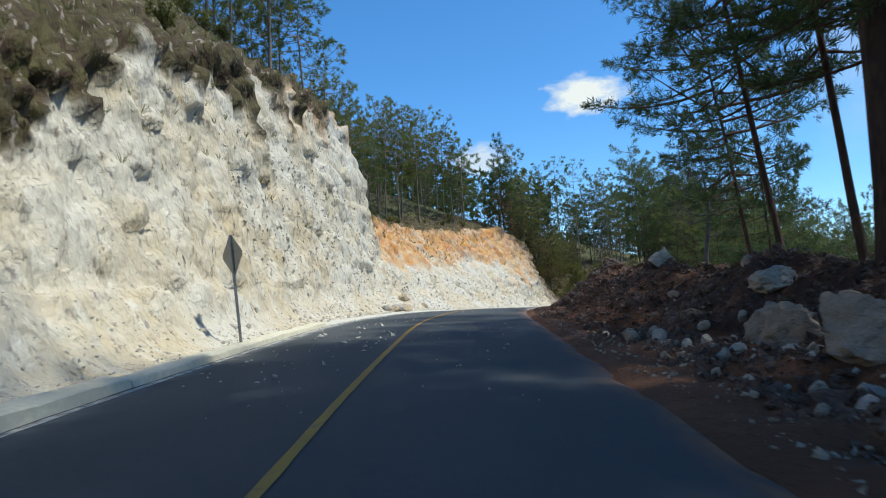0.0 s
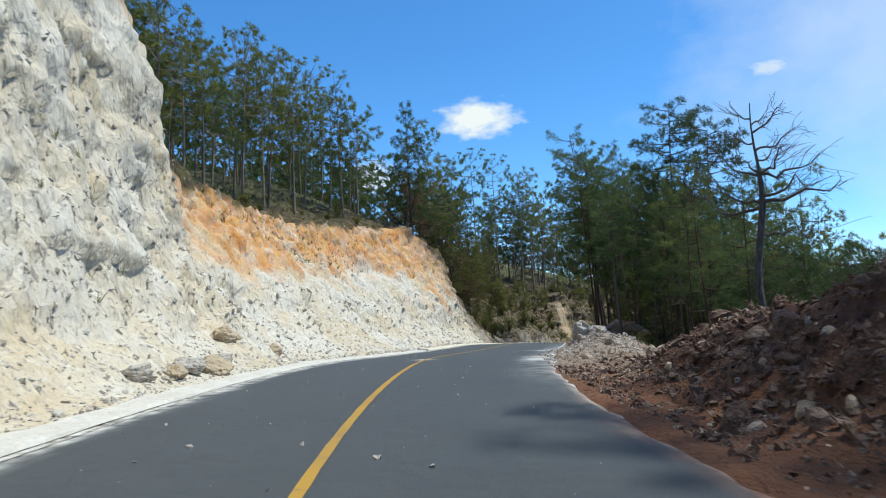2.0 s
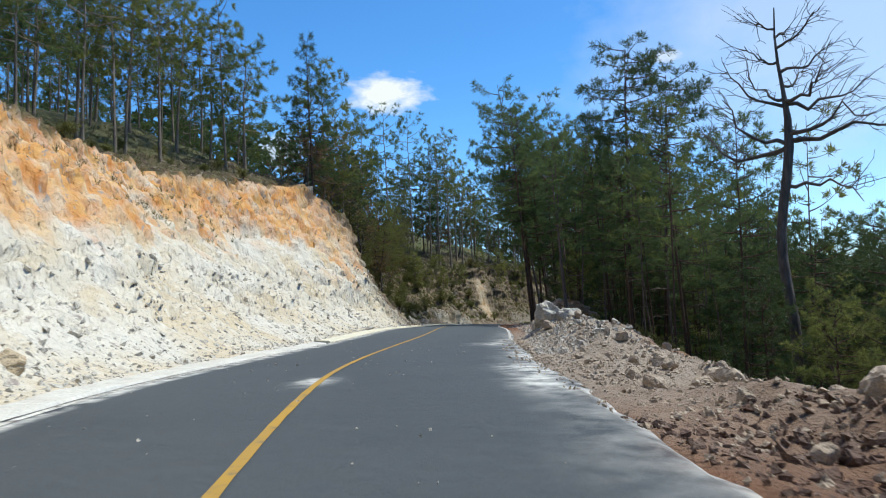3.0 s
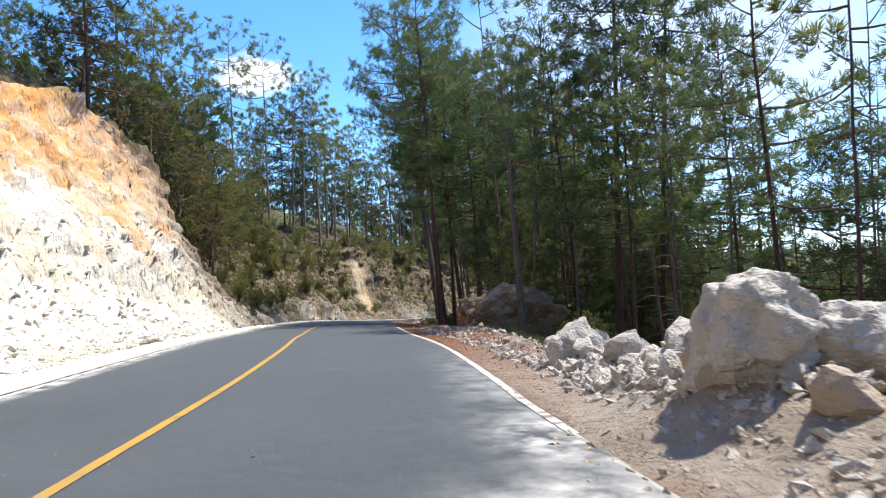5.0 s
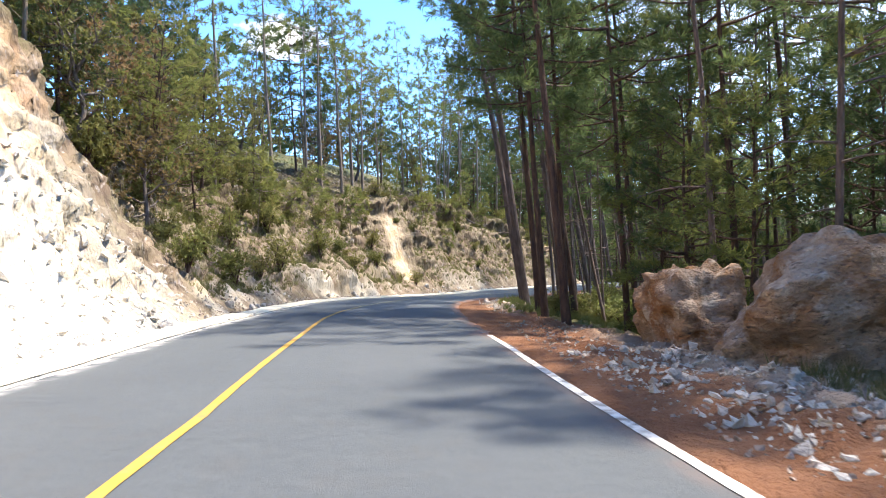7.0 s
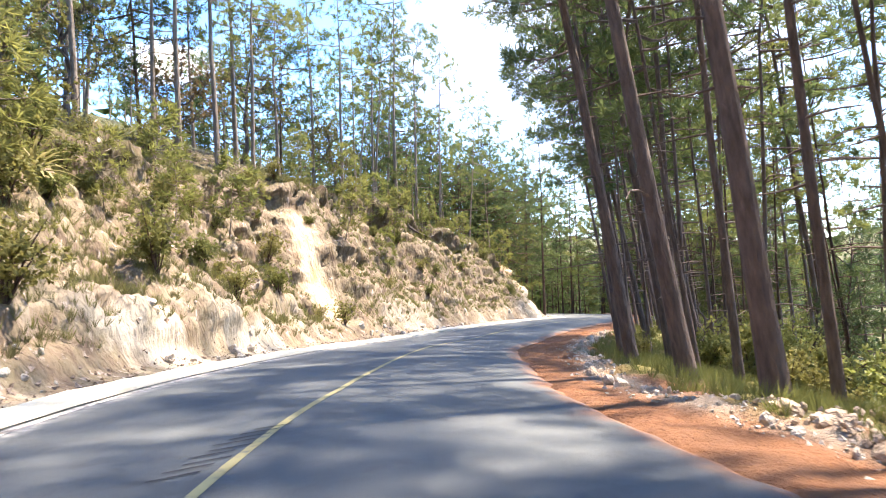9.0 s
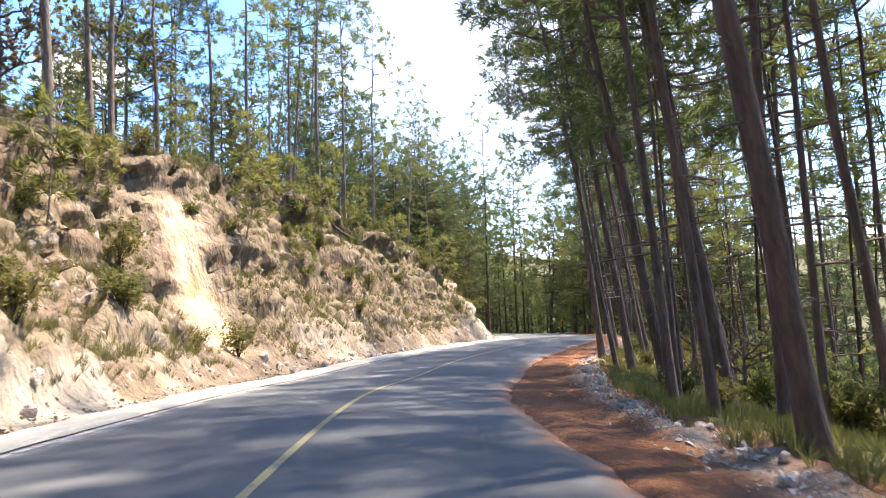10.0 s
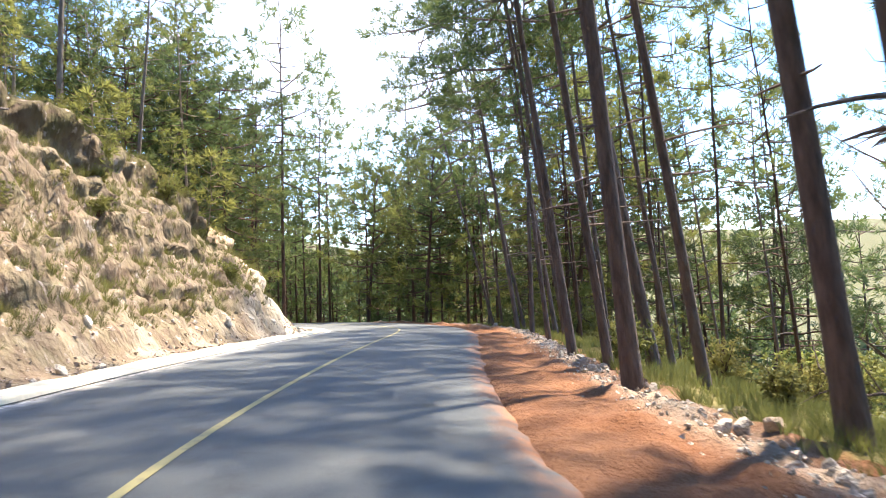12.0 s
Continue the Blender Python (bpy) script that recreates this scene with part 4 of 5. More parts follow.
END = [(165, -8, 1.0), (167, -11, 1.1), (168, 6, 1.1), (170, 9, 1.0), (172, -7, 1.1), (171, 13, 1), (175, 6.5, 1.1), (176, -12, 1.1), (163, -13, 1.0), (160, 8.5, .8), (166, 17, 1), (163, 12, .9)]
scatter(BUSHY + ROUND, END, "dense pines where the road bends away", 0, 2)
scatter(BUSHY + ROUND[:1], fill(154, 178, 7.5, 24, 13, 2.6, END), "dense pines where the road bends away", 0, 2, .9, 1.2)
scatter(TALL_FAR, [(170, -10, .95), (175, -8, 1.0), (181, 0, 1.0), (168, -15, .95), (173, -14, 1.0), (178, -6, .95), (184, -4, 1.05), (164, -10, .75)], "tall pines where the road bends away", 0, 1.5)
scatter(TALL_FAR, fill(156, 176, -26, -9, 16, 3.0, END), "tall pines where the road bends away", 0, 2.0, .55, .8)
join_trees("bend_pines", "dense dark pines where the road bends away", BUSHY_FAR + TALL_BACK, fill(172, 215, -40, 40, 95, 2.8, END) + fill(158, 200, 7.5, 30, 70, 2.0, END), .95, 1.2)

# hillside over the cut
RIM = [(61.7, -19.2), (65.7, -20), (72.5, -20), (74.8, -19.4), (79, -19), (84.2, -16.7), (84.6, -15.4), (89.6, -12.2), (92.1, -11.6, 1.3), (94, -10.6), (99.4, -12.5, 1.3), (57, -17.5), (53, -16.5), (68.8, -21)]
scatter(HILL, RIM, "pines on the hill above the cut", 0, 1.2)
hill = fill(46, 98, -27, -18, 40, 1.9, RIM)
scatter(HILL, hill, "pines on the hill above the cut", 0, 1.5)
join_trees("hill_pines", "yellow-green pines covering the hillside", HILL, fill(26, 100, -48, -25, 110, 2.3, hill), .8, 1.1)
join_trees("upper_pines", "pines above the tall rock cut", HILL, fill(-5, 48, -44, -19, 50, 3, []), .6, .9)
scatter(HILL, [(34, -13.5, 1.0), (37, -14, 1.1), (40, -13, 1.15), (43, -14.5, 1.2), (46, -15.5, 1.1), (38.5, -16.5, 1.1), (42, -18, 1.2), (47, -18.5, 1.1), (31, -14.5, 1.0), (35, -17.5, 1.1), (44.5, -12.8, 1.0)], "pines above the tall rock cut", 0, 1.5)
tagged(stand_tree(CONE, 88.2, -11.3, 1.0), "", "", "pines on the hill above the cut")
CRIM = [(118, -11.1, 1.2), (118.4, -12.8, 1.15), (120.3, -11.1, 1.25), (123.1, -10.9, 1.1), (124.1, -12.5, 1.2), (131.9, -11.4), (136.1, -11.8), (114.5, -12, 1.2), (111, -13, 1.2), (147.3, -9.4, .7), (152.4, -9.0, .7), (127.5, -12.6), (141, -11, 1.15), (136.8, -10.4, 1.2), (144.2, -10.6, 1.05)]
scatter(HIGH, [(a, b, .95 * (c[0] if c else 1.0)) for a, b, *c in CRIM], "pines above the far bank", 0, 1.5)
crest = fill(100, 126, -22, -12.5, 8, 2.8, CRIM) + fill(126, 160, -22, -12.5, 12, 2.8, CRIM)
scatter(HIGH, crest, "pines above the far bank", 0, 1.5, .75, 1.05)
join_trees("bank_pines", "pines covering the hill above the far bank", HILL, fill(98, 180, -46, -20, 26, 3.4, crest), .7, 1.0)
scatter(ROUND, [(120.5, -15.5, .95), (109, -16, .85), (133, -17, .8), (147, -15, .75)], "broad pines above the far bank", 0, 1.5)
scatter(BUSHY, [(97, -8.2, .5), (99.5, -9.5, .6), (101.5, -8.6, .45), (104, -10, .6), (95.5, -10.5, .6), (107.5, -9.2, .35), (102.5, -11.5, .7), (98, -12, .7)], "young pines in the gully", 0, 3)


# saplings rooted in the bank itself
SAPLING = [(*pine_meshes(140 + i, 3.6 + .5 * i, .30, .75, False, "oval", needle=NEEDLE_SUNNY, bark=BARK_PALE, radius=.035, full=2.2), "thin yellow-green sapling rooted in the dry bank", "sapling") for i in range(3)]
scatter(SAPLING, [(126.0, -7.6), (127.8, -8.6), (129.6, -7.2), (130.8, -8.8), (132.4, -8.2), (134.8, -9.0), (137.2, -8.6), (139.6, -9.2), (142.0, -8.4), (144.5, -8.8), (147.0, -8.2), (149.6, -7.6), (117.4, -8.4), (114.2, -9.0), (110.4, -8.2), (112.6, -7.4), (107.6, -8.6), (105.2, -7.8), (119.6, -9.2), (124.6, -9.3)],
        "saplings on the bank", 4.0, 4.0, .5, .95)


# ---- dead tree ----
def crooked(p, out, lng, rise, rng, n=8):
    """A crooked limb from p along out, bending up by rise."""
    t = np.linspace(0, 1, n)[:, None]
    side = np.cross(out, (0, 0, 1.0))
    wob = np.cumsum(rng.normal(0, .10, (n, 2)), 0) * lng * t ** .5
    return np.asarray(p) + np.asarray(out) * lng * t + np.array([0, 0, .65]) * lng * rise * t * t + side * wob[:, :1] + np.array([0, 0, 1.0]) * wob[:, 1:]


def build_dead_tree():
    rng = np.random.RandomState(3)
    root = new("dead_tree")
    x, y, z = ground_at(60.3, 13.7)[0]
    root.matrix_basis = pose(x, y, z - .3, 0, 1, 0)
    top = 11.9 - float(height(np.array([60.3]), np.array([13.7]))[0]) + .3
    zs = np.linspace(0, top, 16)
    path = np.c_[.16 * np.sin(zs * .7), .12 * np.cos(zs * .9), zs]
    v, f = tube(path, np.interp(zs, [0, top * .7, top - 3.4, top], [.20, .16, .08, .02]), 9)
    part("trunk", mesh("trunk", v, f, [BARK_DEAD]), root)
    across = math.atan2(-.7, .7)
    limbs = [(top - 5.2, across + 3.0, 3.3, .35), (top - 5.0, across + .1, 3.4, .10), (top - 4.7, across - .5, 2.8, .25), (top - 5.1, across + 3.6, 2.6, .5), (top - 3.7, across + 2.9, 1.9, 1.1),
             (top - 3.6, across + .2, 2.6, .65), (top - 3.5, across - .7, 2.2, .8), (top - 3.4, across + 2.2, 1.8, 1.2), (top - 2.4, across + .3, 1.7, .5), (top - 2.0, across + 3.2, 1.1, .8),
             (top - 1.5, across - .4, 1.3, .35), (top - 1.1, across + .8, .9, .5), (top - .8, across + 3.0, .7, .7), (top - 6.6, across + .3, 2.2, .1), (top - 2.9, across + 1.3, 1.5, .9)]
    for zz, az, lng, rise in limbs:
        p0 = [np.interp(zz, zs, path[:, i]) for i in range(3)]
        out = np.array([math.cos(az), math.sin(az), .12])
        bp = crooked(p0, out, lng, rise, rng)
        pieces = [(*tube(bp, np.linspace(.03 + .024 * lng, .014, 8), 5), 0)]
        w8 = np.linspace(0, 1, 8)
        for m in range(int(5 + lng * 4)):
            w = .25 + .75 * rng.random_sample()
            p = np.array([np.interp(w, w8, bp[:, i]) for i in range(3)])
            d = out * .8 + rng.normal(0, .45, 3) + np.array([0, 0, .25])
            ll = .25 + .8 * rng.random_sample() * (1.2 - .5 * w)
            tw = crooked(p, d, ll, .3, rng, 5)
            pieces.append((*tube(tw, np.linspace(.020, .008, 5), 3), 0))
            for _ in range(2):
                d2 = d + rng.normal(0, .6, 3)
                q = tw[rng.randint(2, 5)]
                pieces.append((*tube([q, q + d2 * ll * .3, q + d2 * ll * .5 - np.array([0, 0, .05])], [.011, .009, .006], 3), 0))
        cv, cf, sl = merge(pieces)
        part("branch", mesh("branch", cv, cf, [BARK_DEAD], sl), root)
    tagged(root, "bare dead tree with crooked grey branches", "tree")



def build_gnarled_tree(s, u, tall, seed):
    """A small crooked tree with bare twisted limbs."""
    rng = np.random.RandomState(seed)
    root = new("gnarled_tree")
    x, y, z = surface_at(s, u)[0]
    root.matrix_basis = pose(x, y, z - .15, 6 * rng.normal(), 8, 0)
    path = crooked((0, 0, 0), np.array([.12, .1, .95]), tall, .1, rng, 10)
    part("trunk", mesh("trunk", *tube(path, np.linspace(.085, .025, 10), 7), [BARK_WARM]), root)
    for k in range(8):
        az, w = k * 2.4 + rng.normal(0, .4), .22 + .09 * k
        p0 = [np.interp(w, np.linspace(0, 1, 10), path[:, i]) for i in range(3)]
        out = np.array([math.cos(az), math.sin(az), .35])
        lng = 1.7 - .1 * k
        bp = crooked(p0, out, lng, .5, rng, 7)
        pieces = [(*tube(bp, np.linspace(.042, .012, 7), 5), 0)]
        for m in range(5):
            q = bp[2 + m % 5]
            d = out * .5 + rng.normal(0, .5, 3)
            pieces.append((*tube(crooked(q, d, .7, .4, rng, 4), np.linspace(.016, .006, 4), 3), 0))
        cv, cf, sl = merge(pieces)
        part("branch", mesh("branch", cv, cf, [BARK_WARM], sl), root)
    tagged(root, "small gnarled tree with bare twisted brown limbs", "tree", "gnarled trees under the pines")


build_dead_tree()
for s, u, tall, seed in ((129.8, 8.6, 3.6, 1), (131.6, 9.6, 3.0, 2), (127.0, 9.8, 2.6, 4), (123.6, 9.4, 2.8, 5)):
    build_gnarled_tree(s, u, tall, seed)


# ---- broadleaf trees of the gully ----
def oak_meshes(seed, tall, wide, leaf):
    """Trunk, limbs and crown of a small crooked broadleaf tree."""
    rng = np.random.RandomState(seed)
    zs = np.linspace(-.5, tall * .8, 9)
    path = np.c_[np.cumsum(rng.normal(0, .10, (9, 2)), 0), zs]
    v, f = tube(path, np.interp(zs, [-.5, 0, tall * .8], [.19, .13, .03]), 8)
    trunk = mesh("trunk", v, f, [BARK_OAK])
    limbs, tc, td = [], [], []
    for k in range(12):
        z = tall * (.18 + .58 * k / 11)
        p0 = [np.interp(z, zs, path[:, i]) for i in range(3)]
        az = k * 2.4 + rng.normal(0, .3)
        lng = wide * (1.05 - .5 * k / 11) * (.75 + .4 * rng.random_sample())
        bp = crooked(p0, np.array([math.cos(az), math.sin(az), .35]), lng, .5, rng)
        pieces = [(*tube(bp, np.linspace(.055, .012, 8), 5), 0)]
        w8 = np.linspace(0, 1, 8)
        for m in range(9):
            w = .25 + .75 * rng.random_sample()
            p = np.array([np.interp(w, w8, bp[:, i]) for i in range(3)])
            d = rng.normal(0, .6, 3) + np.array([.4 * math.cos(az), .4 * math.sin(az), .4])
            tw = crooked(p, d, .5 + .5 * rng.random_sample(), .2, rng, 4)
            pieces.append((*tube(tw, [.014, .011, .008, .005], 3), 0))
            for g in tw[1:]:
                tc.append(g + rng.normal(0, .10, 3))
                td.append(d + np.array([0, 0, .1]))
        cv, cf, sl = merge(pieces)
        limbs.append(("branch", mesh("branch", cv, cf, [BARK_OAK], sl)))
    lv, lf = blades(np.array(tc), np.array(td), 12, .17, .085, 1.3, .25, rng)
    return [("trunk", trunk), *limbs, ("crown", mesh("crown", lv, lf, [leaf], smooth=False))]


LEAF_OLIVE = needle_material("olive_oak_leaves", (0.115, 0.125, 0.035), (0.17, 0.15, 0.05), 0.5)
LEAF_RUST = needle_material("rusty_oak_leaves", (0.15, 0.12, 0.045), (0.22, 0.14, 0.07), 0.5)
BARK_OAK = bark_material("grey_oak_bark", (0.16, 0.13, 0.11), (0.08, 0.065, 0.055))
OAKS = [oak_meshes(300 + i, 5.6 + .8 * (i % 2), 2.3 + .3 * (i % 2), LEAF_RUST if i == 2 else LEAF_OLIVE) for i in range(4)]
GULLY = [(92.0, -11.0, 1.1), (94.2, -9.0, 1.0), (96.0, -7.6, .75), (98.4, -8.4, .9), (100.6, -9.6, 1.0), (95.4, -11.8, 1.25), (99.2, -12.4, 1.3), (103.2, -10.8, 1.0), (105.8, -10.2, .7), (102.0, -13.6, 1.3), (90.0, -13.5, 1.2),
         (108.5, -12.6, .9), (112.4, -12.4, 1.0), (116.2, -14.0, 1.1), (121.5, -13.6, 1.0), (127.0, -14.6, 1.1), (133.5, -13.2, 1.0), (106.5, -14.5, 1.2), (97.2, -9.9, .9)]
for i, (s, u, k) in enumerate(GULLY):
    x, y, z = surface_at(s, u)[0]
    tree = new("oak_tree")
    tree.empty_display_size = .3
    tree.matrix_basis = pose(x, y, z - .15, rnd.normal(0, 4), rnd.normal(0, 4), 360 * rnd.random_sample()) @ Matrix.Scale(k, 4)
    for pname, me in OAKS[i % 4]:
        part(pname, me, tree)
    tagged(tree, "small crooked oak with rusty brown leaves above the bank" if i % 4 == 2 else "small crooked oak with olive leaves above the bank", "tree", "oaks above the bank")


# ---- shrubs ----
def shrub_meshes(seed, tall, wide, leaf, count=260):
    rng = np.random.RandomState(seed)
    pieces, tc, td = [], [], []
    for k in range(9):
        az = k * 2.4 + rng.normal(0, .3)
        q = rng.random_sample()
        tip = np.array([math.cos(az) * wide * q, math.sin(az) * wide * q, tall * (.55 + .45 * rng.random_sample())])
        t = np.linspace(0, 1, 4)[:, None]
        bp = tip * t + np.array([0, 0, .15]) * np.sin(t * 3.1)
        pieces.append((*tube(bp, [.022, .016, .011, .005], 4), 0))
        for m in range(count // 9):
            w = .3 + .7 * rng.random_sample()
            tc.append(np.array([np.interp(w, t[:, 0], bp[:, i]) for i in range(3)]) + rng.normal(0, .13 * tall, 3) * np.array([1, 1, .7]))
            td.append(rng.normal(0, 1, 3) + np.array([0, 0, .5]))
    v, f = blades(np.array(tc), np.array(td) / 1.7, 8, .10, .044, 1.0, .1, rng)
    v[:, 2] = np.maximum(v[:, 2], .02)
    cv, cf, sl = merge(pieces)
    return mesh("stem", cv, cf, [BARK]), mesh("foliage", v, f, [leaf], smooth=False)


SHRUBS = [shrub_meshes(i, .9 + .25 * (i % 3), .6 + .15 * (i % 2), LEAF if i % 3 else GREENGRASS) for i in range(6)]


# Shrubs whose leaf colour imitates sunlight under the pines.
BRIGHT = [shrub_meshes(30 + i, 1.0 + .3 * (i % 3), .8, LEAF_SUNLIT, 300) for i in range(3)]


def plant_shrubs(spots, label, group, smin=.7, smax=1.5, kinds=SHRUBS):
    for i, (s, u) in enumerate(spots):
        x, y, z = surface_at(s, u)[0]
        ob = new("shrub")
        ob.empty_display_size = .2
        for pname, me in zip(("stem", "foliage"), kinds[i % len(kinds)]):
            part(pname, me, ob)
        k = smin + (smax - smin) * rnd.random_sample()
        ob.matrix_basis = pose(x, y, z - .1, rnd.normal(0, 6), rnd.normal(0, 6), 360 * rnd.random_sample()) @ Matrix.Scale(k, 4)
        tagged(ob, label, "shrub", group)


plant_shrubs(fill(94, 110, -12, -5.6, 40, .7, []), "leafy green shrub growing on the steep bank", "shrubs on the bank", .7, 1.5)
plant_shrubs(fill(108, 154, -11, -5.6, 55, .9, []), "olive green shrub growing on the dry bank", "shrubs on the bank", .5, 1.1)
plant_shrubs(fill(6, 20, -13, -7.6, 16, .9, []) + fill(20, 34, -14, -9.6, 16, .9, []), "brown-green shrub hanging over the rock rim", "shrubs on the rim", .7, 1.4)
plant_shrubs(fill(44, 96, -22, -14, 40, 1.2, []), "low olive shrub on the grassy rim", "shrubs on the rim", .5, 1.0)
plant_shrubs(fill(95, 165, 5.9, 14, 80, 1.0, BEND), "green shrub below the pines beside the shoulder", "shrubs under the pines", .5, 1.2)
plant_shrubs(fill(60, 96, 8.5, 16, 24, 1.2, MID), "green shrub below the pines beyond the boulder", "shrubs under the pines", .6, 1.3)
plant_shrubs(fill(95, 165, 9, 32, 110, 1.4, []), "bright green shrub, leaves coloured as sunlit, on the forest floor", "shrubs under the pines", .9, 1.9, BRIGHT)


# ---- yucca and fallen branch on the far bank ----
def leaf_mesh(seed, length):
    """One narrow sword leaf that arches outwards along x."""
    w = np.array([.03, .05, .045, .03, .004])
    q = np.linspace(0, 1, 5)
    x, z = length * (q - .12 * q * q), length * (.35 * q - .62 * q * q + .05 * seed * q)
    v = np.concatenate([np.c_[x, -w, z], np.c_[x, 0 * w, z - .35 * w], np.c_[x, w, z]])
    f = [(i + a, i + a + 1, i + a + 6, i + a + 5) for a in (0, 5) for i in range(4)]
    return mesh("leaf", v, f, [YUCCA])


def build_yucca(s, u, size):
    rng = np.random.RandomState(int(s))
    x, y, z = surface_at(s, u)[0]
    root = new("yucca")
    root.matrix_basis = pose(x, y, z - .1) @ Matrix.Scale(size, 4)
    v, f = tube([(0, 0, -.2), (.03, 0, .35), (.02, .02, .75)], [.12, .11, .09], 8)
    part("trunk", mesh("trunk", v, f, [BARK]), root)
    leaves = [leaf_mesh(i, 1.0 + .1 * i) for i in range(3)]
    for k in range(64):
        ob = part("leaf", leaves[k % 3], root)
        ob.matrix_basis = pose(.02, .02, .72 + .06 * rng.random_sample(), 0, 0, k * 137.5 + rng.normal(0, 8)) @ pose(0, 0, 0, 0, -70 + 105 * (k / 64) + rng.normal(0, 6), 0)
    tagged(root, "yellow-green yucca with arching sword leaves on the bank", "yucca")


def build_fallen_branch():
    rng = np.random.RandomState(17)
    ends = surface_at([134.0, 136.0, 138.6], [-8.15, -8.1, -8.5])
    q = np.linspace(0, 1, 9)
    path = np.stack([np.interp(q, [0, .5, 1], ends[:, i]) for i in range(3)], 1)
    path[:, 2] += .25 + .55 * (2 * q - 1) ** 2 + .03 * rng.normal(size=9)
    pieces = [(*tube(path, np.linspace(.085, .03, 9), 6), 0)]
    for k in range(7):
        p = path[1 + k]
        d = rng.normal(0, .35, 3) + np.array([.1, -.1, .25])
        pieces.append((*tube(crooked(p, d, .9, .3, rng, 5), np.linspace(.022, .008, 5), 4), 0))
    v, f, sl = merge(pieces)
    tagged(new("fallen_branch", mesh("fallen_branch", v, f, [BARK_DEAD], sl)), "sagging dead branch lying along the rim of the bank", "branch")


YUCCA = needle_material("yucca_leaves", (0.20, 0.20, 0.075), (0.27, 0.23, 0.10), 0.35)
build_yucca(107.8, -8.4, 1.05)
build_fallen_branch()


# ---- grass ----
def build_grass(name, spots, mat, label, length, per=18, width=.012):
    rng = np.random.RandomState(len(spots))
    s, u = np.array(spots).T
    c = surface_at(s, u)
    c[:, 2] -= .05
    d = np.c_[rng.normal(0, .25, (len(c), 2)), np.ones(len(c))]
    v, f = blades(c, d, per, length, width, .55, -.1, rng)
    tagged(new(name, mesh(name, v, f, [mat], smooth=False)), label, "grass", kind="stuff")


def band(s0, s1, u0, u1, count):
    return [(s0 + (s1 - s0) * a, u0 + (u1 - u0) * b) for a, b in rnd.random_sample((count, 2))]


def clear_of_scar(spots):
    return [p for p in spots if abs(p[0] - 122.3) > 1.7]


build_grass("dry_grass", clear_of_scar(band(94, 153, -12, -5.2, 9000)) + band(100, 150, -20, -9, 1800), GRASS, "tufts of dry straw-coloured grass on the bank", .26)
build_grass("bank_greens", clear_of_scar(band(94, 153, -11, -5.4, 3800)), GREENGRASS, "patches of green grass on the dry bank", .34)
build_grass("rim_tufts", band(3, 40, -11, -6.4, 420), GREENGRASS, "olive grass tufts on the dark soil rim", .34)
build_grass("heap_grass", band(64, 80, 6.3, 9, 700), GRASS, "dry straw-coloured grass behind the gravel row", .3)
build_grass("rim_grass", band(44, 96, -26, -12, 2200) + band(-5, 40, -16, -8, 300), GRASS, "brownish grass on the rim of the cut", .38)
build_grass("green_grass", band(94, 112, 4.8, 10, 1400) + band(112, 165, 5.4, 10, 3600) + band(94, 165, 10, 26, 4500) + band(60, 95, 8, 14, 900), GREENGRASS, "green grass along the edge of the shoulder", .30)


# ---- loose stones ----
def stone_mesh(name, seed, mat, subdiv=2, rough=.35, cuts=6, size=(1, 1, 1)):
    rng = np.random.RandomState(seed)
    bm = bmesh.new()
    bmesh.ops.create_icosphere(bm, subdivisions=subdiv, radius=1.0)
    planes = rng.normal(size=(cuts, 3))
    planes /= np.linalg.norm(planes, axis=1)[:, None]
    offs = .55 + .3 * rng.random_sample(cuts)
    for v in bm.verts:
        p = v.co
        p *= 1 + rough * noise.fractal(p * 1.3 + Vector((seed * 3.1, 0, 0)), 1.0, 2.0, 4)
        for n_, o in zip(planes, offs):
            k = p.dot(Vector(n_)) - o
            if k > 0:
                p -= Vector(n_) * k * .92
        if subdiv > 3:
            p *= 1 + .16 * noise.fractal(p * 2.3 + Vector((seed, 5, 1)), 1.0, 2.0, 2)
            p *= 1 + .07 * noise.fractal(p * 5 + Vector((seed, 2, 0)), 1.0, 2.0, 3)
        v.co = (p.x * size[0], p.y * size[1], p.z * size[2])
    me = bpy.data.meshes.new(name)
    bm.to_mesh(me)
    bm.free()
    me.materials.append(mat)
    me.polygons.foreach_set("use_smooth", np.full(len(me.polygons), subdiv > 3))
    return me


PALE = [stone_mesh("rock", 100 + i, STONE_PALE, 2, .35, 7) for i in range(7)]
WHITES = [stone_mesh("rock", 160 + i, STONE_WHITE, 2, .35, 7) for i in range(5)]
MIDS = [stone_mesh("rock", 140 + i, STONE_MID, 2, .35, 7) for i in range(7)]
DARK = [stone_mesh("rock", 120 + i, STONE_DARK, 2, .35, 7) for i in range(7)]


def boulder(name, seed, s, u, size, mat, label, turn=0, lift=.35, cuts=9):
    x, y, z = surface_at(s, u)[0]
    ob = new(name, stone_mesh(name, seed, mat, 5, .38, cuts, size))
    ob.matrix_basis = pose(x, y, z + size[2] * lift, 0, 0, turn)
    return tagged(ob, label, "boulder")


